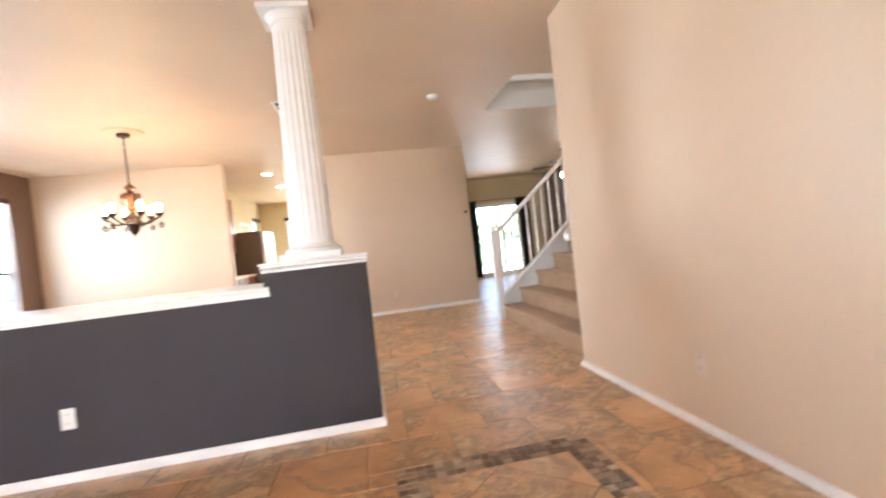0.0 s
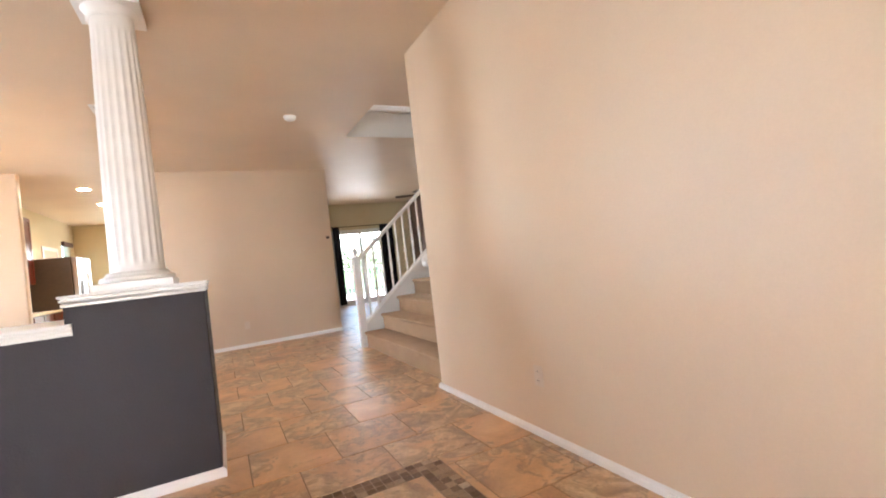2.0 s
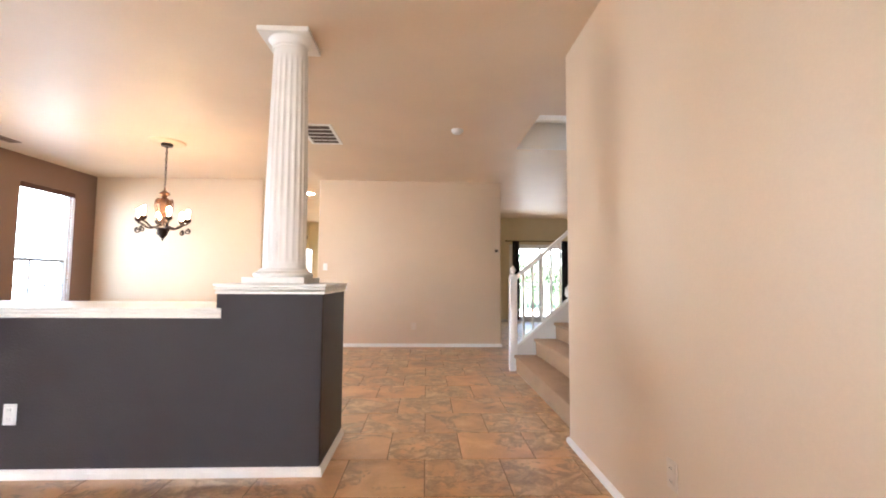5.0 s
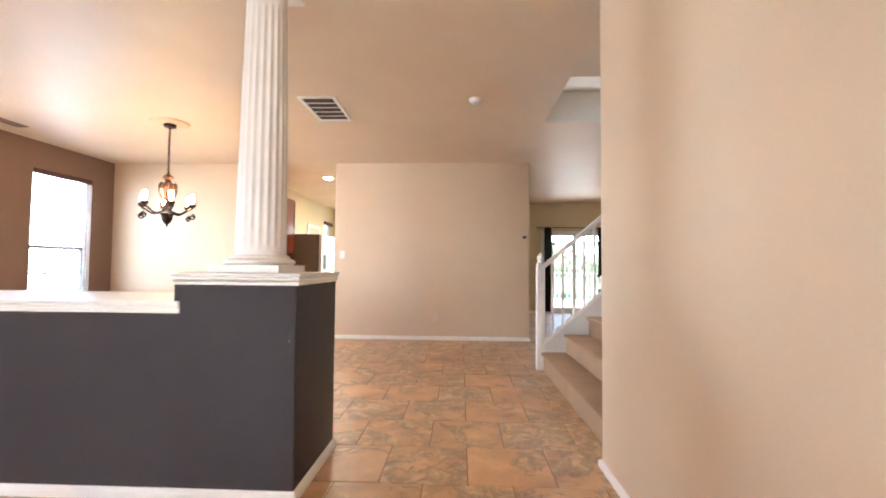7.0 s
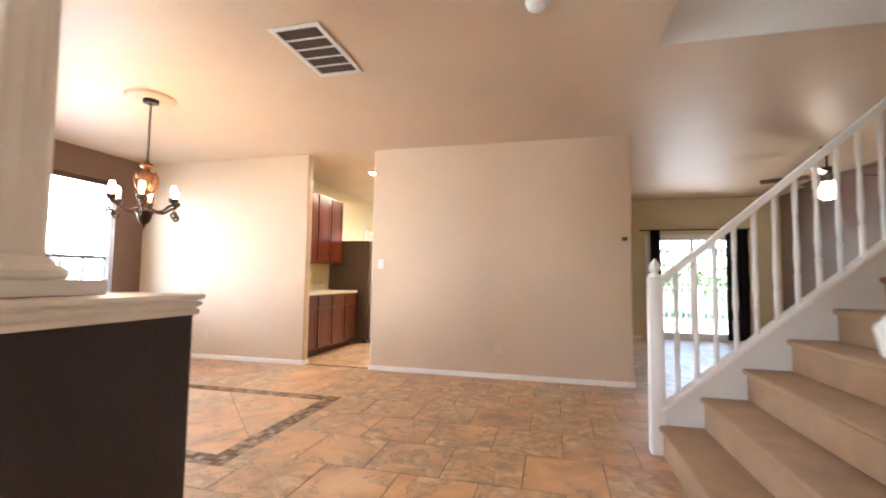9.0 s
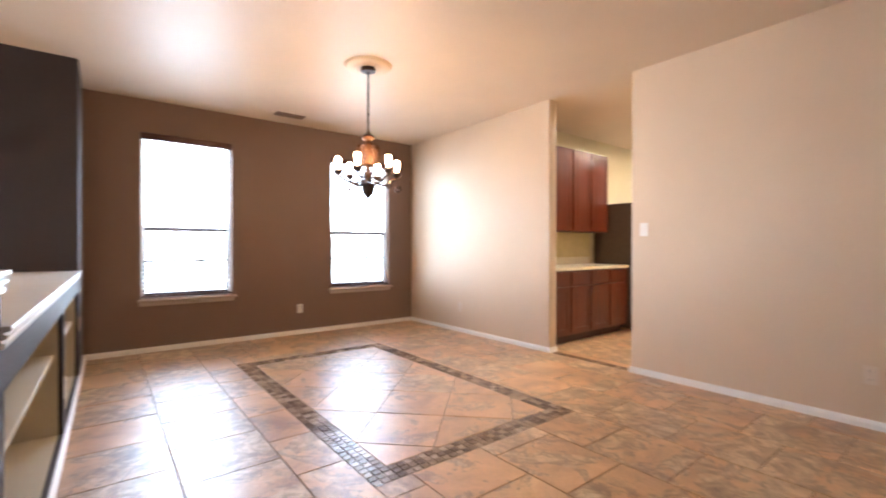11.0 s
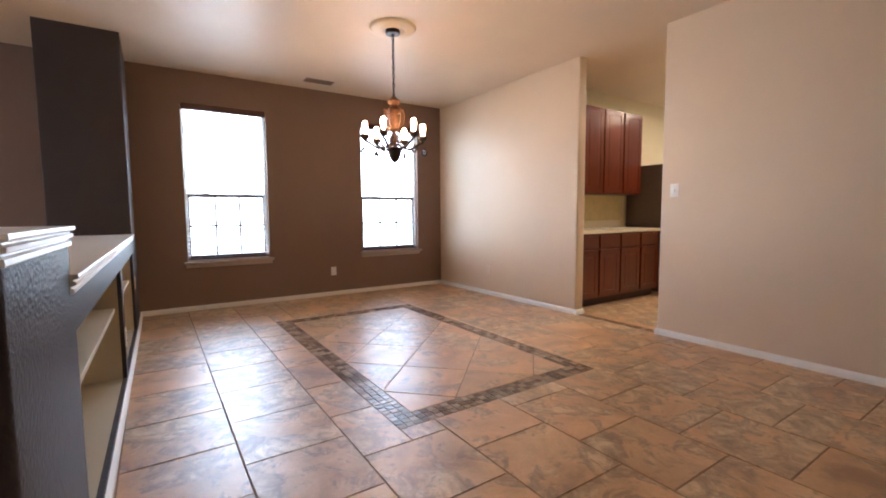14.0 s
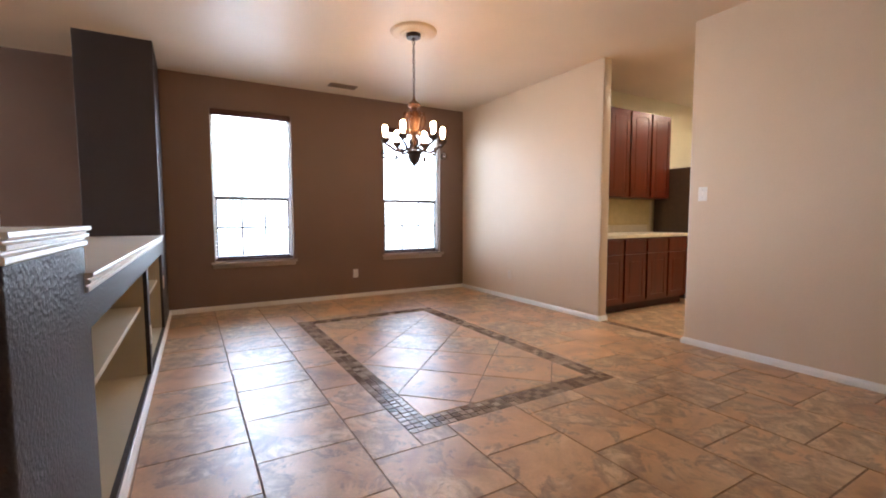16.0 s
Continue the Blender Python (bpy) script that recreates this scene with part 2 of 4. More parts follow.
def link_mesh(name, bm, material, smooth=False, angle=35):
    me = bpy.data.meshes.new(name)
    bm.normal_update()
    if smooth:
        for f in bm.faces:
            f.smooth = True
        for e in bm.edges:
            if len(e.link_faces) == 2 and e.calc_face_angle(0) > radians(angle):
                e.smooth = False
    bm.to_mesh(me)
    bm.free()
    me.materials.append(material)
    return me


def part(name, bm, material, parent, label="", smooth=False):
    """One mesh, modelled in world places, under a thing or a part of one."""
    base = BASE[parent]
    bmesh.ops.translate(bm, verts=bm.verts, vec=-base)
    ob = new(name, link_mesh(name, bm, material, smooth))
    ob.parent = parent
    BASE[ob] = base
    if label:
        ob["label"] = label
    return ob


def solid(name, bm, material, label, category, kind="structure", smooth=False, group=""):
    """A top-level mesh whose origin stays at the world's."""
    ob = new(name, link_mesh(name, bm, material, smooth))
    BASE[ob] = Vector((0, 0, 0))
    return tagged(ob, label, category, group, kind)


def box(x0, x1, y0, y1, z0, z1, bev=0.0, seg=2, bm=None):
    own = bmesh.new()
    r = bmesh.ops.create_cube(own, size=1.0)
    for v in own.verts:
        v.co = Vector(((x0 + x1) / 2 + v.co.x * (x1 - x0), (y0 + y1) / 2 + v.co.y * (y1 - y0), (z0 + z1) / 2 + v.co.z * (z1 - z0)))
    if bev > 0:
        bmesh.ops.bevel(own, geom=list(own.edges), offset=bev, segments=seg, profile=0.5, affect="EDGES")
    if bm is None:
        return own
    return merge(bm, own)


def merge(bm, other):
    me = bpy.data.meshes.new("tmp")
    other.to_mesh(me)
    other.free()
    bm.from_mesh(me)
    bpy.data.meshes.remove(me)
    return bm


def revolve(profile, center, seg=24, bm=None, close=True):
    """Turns a profile of (radius, z) about the upright axis through center."""
    own = bmesh.new()
    rings = []
    for r, z in profile:
        if r < 1e-5:
            rings.append([own.verts.new((center[0], center[1], center[2] + z))])
        else:
            rings.append([own.verts.new((center[0] + r * math.cos(2 * math.pi * k / seg), center[1] + r * math.sin(2 * math.pi * k / seg), center[2] + z)) for k in range(seg)])
    for a, b in zip(rings, rings[1:]):
        for k in range(seg):
            k2 = (k + 1) % seg
            if len(a) == 1 and len(b) == 1:
                continue
            if len(a) == 1:
                own.faces.new((a[0], b[k2], b[k]))
            elif len(b) == 1:
                own.faces.new((a[k], a[k2], b[0]))
            else:
                own.faces.new((a[k], a[k2], b[k2], b[k]))
    if close:
        for ring, flip in ((rings[0], True), (rings[-1], False)):
            if len(ring) > 2:
                own.faces.new(ring[::-1] if flip else ring)
    bmesh.ops.recalc_face_normals(own, faces=own.faces)
    return own if bm is None else merge(bm, own)


def tube(points, radius, seg=8, bm=None):
    """A round bar along a row of places; radius may be a list."""
    own = bmesh.new()
    pts = [Vector(p) for p in points]
    rad = radius if isinstance(radius, (list, tuple)) else [radius] * len(pts)
    rings = []
    up = None
    for i, p in enumerate(pts):
        d = (pts[min(i + 1, len(pts) - 1)] - pts[max(i - 1, 0)]).normalized()
        if up is None:
            up = Vector((0, 0, 1)) if abs(d.z) < 0.9 else Vector((1, 0, 0))
        side = d.cross(up).normalized()
        up = side.cross(d).normalized()
        rings.append([own.verts.new(p + rad[i] * (math.cos(2 * math.pi * k / seg) * side + math.sin(2 * math.pi * k / seg) * up)) for k in range(seg)])
    for a, b in zip(rings, rings[1:]):
        for k in range(seg):
            own.faces.new((a[k], a[(k + 1) % seg], b[(k + 1) % seg], b[k]))
    own.faces.new(rings[0][::-1])
    own.faces.new(rings[-1])
    bmesh.ops.recalc_face_normals(own, faces=own.faces)
    return own if bm is None else merge(bm, own)


def prism(poly, z0, z1, inset=0.0, bev=0.0):
    """An upright prism over a convex polygon of (x, y), with a chamfered top."""
    own = bmesh.new()
    pts = shrink(poly, inset) if inset else [Vector(p) for p in poly]
    if len(pts) < 3:
        return own
    low = [own.verts.new((p[0], p[1], z0)) for p in pts]
    mid = [own.verts.new((p[0], p[1], z1 - bev)) for p in pts]
    n = len(pts)
    for k in range(n):
        own.faces.new((low[k], low[(k + 1) % n], mid[(k + 1) % n], mid[k]))
    if bev:
        tp = shrink(poly, inset + bev)
        top = [own.verts.new((p[0], p[1], z1)) for p in tp]
        for k in range(n):
            own.faces.new((mid[k], mid[(k + 1) % n], top[(k + 1) % n], top[k]))
        own.faces.new(top)
    else:
        own.faces.new(mid)
    return own


def shrink(poly, d):
    """The convex polygon (counter-clockwise) with every side moved in by d."""
    n, out = len(poly), []
    lines = []
    for k in range(n):
        a, b = Vector(poly[k]), Vector(poly[(k + 1) % n])
        e = (b - a).normalized()
        nrm = Vector((-e.y, e.x))
        lines.append((a + nrm * d, e))
    for k in range(n):
        (p, e), (q, f) = lines[k - 1], lines[k]
        den = e.x * f.y - e.y * f.x
        if abs(den) < 1e-6:
            out.append(q)
        else:
            s = ((q.x - p.x) * f.y - (q.y - p.y) * f.x) / den
            out.append(p + e * s)
    return out


def clip_poly(poly, x0, x1, y0, y1):
    """A convex polygon cut to a rectangle."""
    for axis, lim, keep in ((0, x0, 1), (0, x1, -1), (1, y0, 1), (1, y1, -1)):
        out = []
        for k in range(len(poly)):
            a, b = poly[k - 1], poly[k]
            da, db = keep * (a[axis] - lim), keep * (b[axis] - lim)
            if (da >= 0) != (db >= 0):
                s = da / (da - db)
                out.append((a[0] + s * (b[0] - a[0]), a[1] + s * (b[1] - a[1])))
            if db >= 0:
                out.append(b)
        poly = out
        if len(poly) < 3:
            return []
    clean = [p for k, p in enumerate(poly) if (Vector(p) - Vector(poly[k - 1])).length > 1e-4]
    return clean if len(clean) > 2 else []


def slab(axis, lo, hi, us, vs, holes=()):
    """A wall or ceiling plate with openings. axis: across the plate, from lo to hi; us, vs: its reach along the other two axes
    (x before y before z); holes: (u0, u1, v0, v1), cut clean through."""
    ub = sorted({us[0], us[1], *(h[k] for h in holes for k in (0, 1) if us[0] < h[k] < us[1])})
    vb = sorted({vs[0], vs[1], *(h[k] for h in holes for k in (2, 3) if vs[0] < h[k] < vs[1])})
    n = "xyz".index(axis)
    own, cache = bmesh.new(), {}

    def vert(w, u, v):
        co = [u, v]
        co.insert(n, w)
        key = tuple(round(c, 5) for c in co)
        if key not in cache:
            cache[key] = own.verts.new(co)
        return cache[key]

    def full(i, j):
        if not (0 <= i < len(ub) - 1 and 0 <= j < len(vb) - 1):
            return False
        u, v = (ub[i] + ub[i + 1]) / 2, (vb[j] + vb[j + 1]) / 2
        return not any(h[0] < u < h[1] and h[2] < v < h[3] for h in holes)

    for i in range(len(ub) - 1):
        for j in range(len(vb) - 1):
            if not full(i, j):
                continue
            u0, u1, v0, v1 = ub[i], ub[i + 1], vb[j], vb[j + 1]
            for w in (lo, hi):
                own.faces.new([vert(w, u0, v0), vert(w, u1, v0), vert(w, u1, v1), vert(w, u0, v1)])
            for di, dj, (a, b) in ((-1, 0, ((u0, v0), (u0, v1))), (1, 0, ((u1, v0), (u1, v1))), (0, -1, ((u0, v0), (u1, v0))), (0, 1, ((u0, v1), (u1, v1)))):
                if not full(i + di, j + dj):
                    own.faces.new([vert(lo, *a), vert(lo, *b), vert(hi, *b), vert(hi, *a)])
    bmesh.ops.recalc_face_normals(own, faces=own.faces)
    return own


def round_upright(bm, places, radius=0.018):
    """Rounds the upright edges that stand at the given (x, y)."""
    es = [e for e in bm.edges if (e.verts[0].co.xy - e.verts[1].co.xy).length < 1e-4 and abs(e.verts[0].co.z - e.verts[1].co.z) > 0.1
          and any((e.verts[0].co.xy - Vector(p)).length < 1e-3 for p in places)]
    bmesh.ops.bevel(bm, geom=es, offset=radius, segments=5, profile=0.5, affect="EDGES")
    return bm


def sweep(path, profile, closed=False):
    """A moulding: the profile of (out, up) is led along a level path of (x, y, z); out is to the right of the way."""
    own = bmesh.new()
    pts = [Vector(p) for p in path]
    n, rings = len(pts), []
    for k in range(n):
        a = pts[k - 1] if (k or closed) else None
        c = pts[(k + 1) % n] if (k < n - 1 or closed) else None
        d1 = (pts[k] - a).normalized() if a is not None else None
        d2 = (c - pts[k]).normalized() if c is not None else None
        d1, d2 = d1 or d2, d2 or d1
        n1, n2 = Vector((d1.y, -d1.x, 0)), Vector((d2.y, -d2.x, 0))
        m = n1 + n2
        m = m / max(0.2, m.dot(n1))
        rings.append([own.verts.new(pts[k] + m * o + Vector((0, 0, u))) for o, u in profile])
    q = len(profile)
    for k in range(n if closed else n - 1):
        a, b = rings[k], rings[(k + 1) % n]
        for i in range(q):
            own.faces.new((a[i], b[i], b[(i + 1) % q], a[(i + 1) % q]))
    if not closed:
        own.faces.new(rings[0])
        own.faces.new(rings[-1][::-1])
    bmesh.ops.recalc_face_normals(own, faces=own.faces)
    return own


BASEBOARD = [(0, 0), (0.016, 0), (0.016, 0.036), (0.012, 0.040), (0.012, 0.046), (0.008, 0.052), (0.003, 0.058), (0, 0.060)]


def baseboard(path, label="white painted baseboard with a moulded top edge", tall=0.88):
    return solid("baseboard", sweep([(x, y, 0.0) for x, y in path], [(o, u * tall) for o, u in BASEBOARD]), M_white, label, "baseboard")


# ---- large structure ----
floor = solid("floor", slab("z", -0.10, -0.0034, (XW - 0.15, XE + 0.1), (YB - 0.15, YK + 0.15), [(XR + 0.12, XE + 0.2, YB - 0.2, 0.485)]), M_grout, "floor of mottled tan and brown tiles with dark grout", "floor")

solid("ceiling", slab("z", CEIL, CEIL + 0.38, (XW - 0.15, XE + 0.1), (YB - 0.15, YK + 0.15), [(1.69, 4.9, 1.60, 2.76), (XR + 0.12, XE + 0.2, YB - 0.2, 0.485)]), M_ceil,
      "smooth beige painted ceiling with a stairwell opening", "ceiling")

FRONT_WINDOWS = [(-3.60, -2.70), (-1.60, -0.70)]   # along the front wall; unseen, added to light the hall from the front
win_holes = [(a, b, WZ0, WZ1) for a, b in WINDOWS]
solid("wall_west", slab("x", XW - 0.15, XW, (YB - 0.15, YF + 0.12), (-0.02, CEIL), win_holes), M_taupe,
      "taupe painted wall with tall windows", "wall")

kp = slab("y", YF, YF + 0.12, (XW, -2.125), (-0.02, CEIL))
solid("wall_kitchen_west", round_upright(kp, [(-2.125, YF), (-2.125, YF + 0.12)]), M_beige, "beige painted wall beside the kitchen opening", "wall", smooth=True)
kp = slab("y", YF, YF + 0.12, (-1.203, 1.825), (-0.02, CEIL))
solid("wall_kitchen_east", round_upright(kp, [(-1.203, YF), (-1.203, YF + 0.12), (1.825, YF), (1.825, YF + 0.12)]), M_beige,
      "long beige painted wall between hall and kitchen", "wall", smooth=True)

er = slab("x", XR, XR + 0.12, (YB, 0.485), (-0.02, CEIL))
solid("wall_entry", round_upright(er, [(XR, 0.485)], 0.022), M_beige, "beige painted entry wall with a rounded corner", "wall", smooth=True)
solid("wall_stair_side", slab("y", 0.486, 0.62, (XR + 0.075, XE + 0.1), (-0.02, CEIL)), M_beige, "beige painted wall beside the stairs", "wall")
solid("wall_front", slab("y", YB - 0.15, YB, (XW, XR + 0.12), (-0.02, CEIL), [(a, b, WZ0, WZ1) for a, b in FRONT_WINDOWS]), M_beige, "beige painted front wall with two unseen, added windows", "wall")
# taupe puts the shade on this backlit end wall into its colour
solid("wall_living_east", slab("x", XE, XE + 0.1, (0.62, YL), (-0.02, CEIL)), M_taupe, "living room end wall, its shade painted in as taupe", "wall")
solid("wall_living_back", slab("y", YL, YL + 0.15, (1.69, XE + 0.1), (-0.02, CEIL), [(2.78, 4.46, -0.02, 2.04)]), M_yellow,
      "pale yellow living room wall with a glazed patio door", "wall")
solid("wall_living_west", slab("x", 1.69, 1.81, (YF + 0.12, YK), (-0.02, CEIL)), M_yellow, "pale yellow wall between kitchen and living room", "wall")
solid("wall_kitchen_cabinets", slab("x", XK - 0.12, XK, (YF + 0.12, YK), (-0.02, CEIL), [(9.35, 9.95, 1.25, 2.28)]), M_yellow, "pale yellow kitchen wall behind the cabinets", "wall")
solid("wall_kitchen_back", slab("y", YK, YK + 0.15, (XK - 0.12, 1.81), (-0.02, CEIL), [(-2.2, -0.9, 0.05, 2.28)]), M_yellow, "pale yellow kitchen wall with a window", "wall")

# pilaster at the end of the half wall
YE = YP + SKEW * 3.94
pl = slab("y", 0.12, YE, (XW, -3.94), (-0.02, CEIL))
solid("pilaster", round_upright(pl, [(-3.94, 0.12), (-3.94, YE)], 0.012), M_grey, "full-height charcoal wall stub beside the bookcase", "wall", smooth=True)

# stairwell above the ceiling
solid("upper_wall_north", slab("y", 3.9, 4.0, (0.8, 5.4), (3.12, 5.4)), M_upper, "white painted upper hall wall", "wall")
solid("upper_wall_south", slab("y", 1.30, 1.40, (0.8, 5.4), (3.12, 5.4)), M_upper, "white painted upper hall wall", "wall")
solid("upper_wall_west", slab("x", 0.7, 0.8, (1.3, 4.0), (3.12, 5.4)), M_upper, "white painted upper hall wall", "wall")
solid("upper_wall_east", slab("x", 5.3, 5.4, (1.40, 3.9), (3.12, 5.4)), M_upper, "white painted upper hall wall", "wall")
solid("upper_ceiling", slab("z", 5.4, 5.5, (0.7, 5.4), (1.3, 4.0)), M_upper, "white upper hall ceiling", "ceiling")
solid("stairwell_trim", box(1.692, 5.2, 2.728, 2.80, 3.082, 3.128, 0.008), M_white, "white trim along the stairwell edge", "trim")
solid("stairwell_lining", box(1.692, 5.2, 2.752, 2.758, CEIL + 0.002, 3.080), M_upper, "white painted lining of the stairwell", "trim")

baseboard([(XW, YE + 0.002), (XW, YF), (-2.125, YF), (-2.125, YF + 0.12)], tall=0.92)
baseboard([(-1.203, YF + 0.12), (-1.203, YF), (1.825, YF), (1.825, YF + 0.12)], tall=0.92)
baseboard([(XR + 0.12, 0.485), (XR, 0.485), (XR, YB)], tall=0.7)
baseboard([(XW, YB), (XW, 0.12), (-3.94, 0.12), (-3.94, 0.0), (-0.014, 0.014), (-0.014, YP), (-3.94, YE), (XW, YE + 0.006)], "white painted baseboard round the half wall")
baseboard([(1.81, YL), (2.72, YL)])

# ---- windows ----
def sash_window(name, y0, y1):
    w = thing(name, (XW - 0.10, (y0 + y1) / 2, WZ0), "white double-hung window, its sash bars painted dark as if backlit", "window", "tall sash windows", "structure")
    xa, xb = XW - 0.135, XW - 0.075
    zm = 1.345
    bm = box(xa, xb, y0, y0 + 0.035, WZ0, WZ1)
    for a in ((y1 - 0.035, y1, WZ0, WZ1), (y0 + 0.035, y1 - 0.035, WZ1 - 0.035, WZ1), (y0 + 0.035, y1 - 0.035, WZ0, WZ0 + 0.03)):
        box(xa, xb, *a, bm=bm)
    fr = part("window_frame", bm, M_vinyl, w)
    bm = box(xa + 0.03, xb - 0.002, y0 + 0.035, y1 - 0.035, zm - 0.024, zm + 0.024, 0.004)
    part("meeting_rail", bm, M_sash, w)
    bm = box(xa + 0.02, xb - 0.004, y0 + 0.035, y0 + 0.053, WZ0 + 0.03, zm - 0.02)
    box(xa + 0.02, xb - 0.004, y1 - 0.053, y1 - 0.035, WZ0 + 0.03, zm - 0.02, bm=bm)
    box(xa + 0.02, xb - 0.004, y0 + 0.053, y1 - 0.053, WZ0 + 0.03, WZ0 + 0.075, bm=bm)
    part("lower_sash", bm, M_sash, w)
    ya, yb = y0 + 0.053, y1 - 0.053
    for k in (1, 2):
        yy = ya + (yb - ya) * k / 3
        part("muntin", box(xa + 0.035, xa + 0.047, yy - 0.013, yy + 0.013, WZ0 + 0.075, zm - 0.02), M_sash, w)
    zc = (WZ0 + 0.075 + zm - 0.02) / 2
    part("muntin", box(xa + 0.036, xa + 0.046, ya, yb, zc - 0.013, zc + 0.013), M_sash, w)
    for z0, z1 in ((WZ0 + 0.03, zm), (zm, WZ1 - 0.035)):
        pane = part("pane", box(xa + 0.010, xa + 0.014, y0 + 0.03, y1 - 0.03, z0, z1), M_glass, w)
        pane.visible_shadow = False
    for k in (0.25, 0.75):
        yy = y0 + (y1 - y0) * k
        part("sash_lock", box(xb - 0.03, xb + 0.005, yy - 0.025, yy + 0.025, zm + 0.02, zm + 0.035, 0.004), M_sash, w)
    prof = [(0, -0.028), (0.055, -0.028), (0.062, -0.020), (0.062, -0.006), (0.055, 0.0), (0, 0.0)]
    bm = sweep([(XW, y1 + 0.035, WZ0), (XW, y0 - 0.035, WZ0)], [(-o, u) for o, u in prof])
    box(XW - 0.075, XW, y0, y1, WZ0 - 0.0, WZ0 + 0.004, bm=bm)
    part("window_sill", bm, M_sill, w)
    bm = box(XW + 0.001, XW + 0.018, y0 - 0.02, y1 + 0.02, WZ0 - 0.072, WZ0 - 0.028, 0.004)
    part("sill_apron", bm, M_sill, w)
    return w


def blind(y0, y1):
    b = thing("window_blind", (XW - 0.04, (y0 + y1) / 2, WZ0 + 0.05), "white slatted window blind with a dark brown valance", "blind", "window blinds")
    part("valance", box(XW - 0.062, XW + 0.004, y0 + 0.004, y1 - 0.004, WZ1 - 0.072, WZ1 - 0.003, 0.004), M_blindwood, b, "dark brown valance")
    me = link_mesh("slat", box(-0.024, 0.024, -(y1 - y0) / 2 + 0.012, (y1 - y0) / 2 - 0.012, -0.0015, 0.0015), M_slat)
    z = WZ1 - 0.095
    n = 0
    while z > WZ0 + 0.06:
        s = new("slat", me)
        s.parent = b
        s.location = (0.006, 0, z - (WZ0 + 0.05))
        s.rotation_euler = (0, radians(4 + 2 * math.sin(n * 1.7)), 0)
        z -= 0.0445
        n += 1
    part("bottom_rail", box(XW - 0.058, XW - 0.010, y0 + 0.010, y1 - 0.010, WZ0 + 0.018, WZ0 + 0.036, 0.004), M_blindwood, b, "dark brown bottom rail")
    for k in (0.15, 0.5, 0.85):
        yy = y0 + (y1 - y0) * k
        part("ladder_cord", tube([(XW - 0.008, yy, WZ0 + 0.03), (XW - 0.008, yy, WZ1 - 0.07)], 0.0012, 5), M_slat, b)
    part("pull_cord", tube([(XW + 0.004, y1 - 0.06, WZ0 + 0.30), (XW + 0.004, y1 - 0.06, WZ1 - 0.07)], 0.002, 5), M_slat, b)


for n, (a, b) in enumerate(WINDOWS):
    sash_window("window_%d" % (n + 1), a, b)
    blind(a, b)
for n, (a, b) in enumerate(FRONT_WINDOWS):
    w = sash_window("window_%d" % (n + 5), a, b)
    w.location = ((a + b) / 2, YB - 0.10, WZ0)
    w.rotation_euler = (0, 0, radians(90))

# ---- half wall with bookcase and column ----
CAP = [(-0.02, 0), (0.006, 0), (0.008, 0.003), (0.008, 0.014), (0.002, 0.018), (0.002, 0.022), (0.012, 0.026), (0.013, 0.035), (0.006, 0.039), (0.006, 0.042), (0.016, 0.045), (0.018, 0.049), (0.017, 0.058), (-0.02, 0.058)]

LOW_CAP = [(o * 1.2, u) for o, u in CAP]


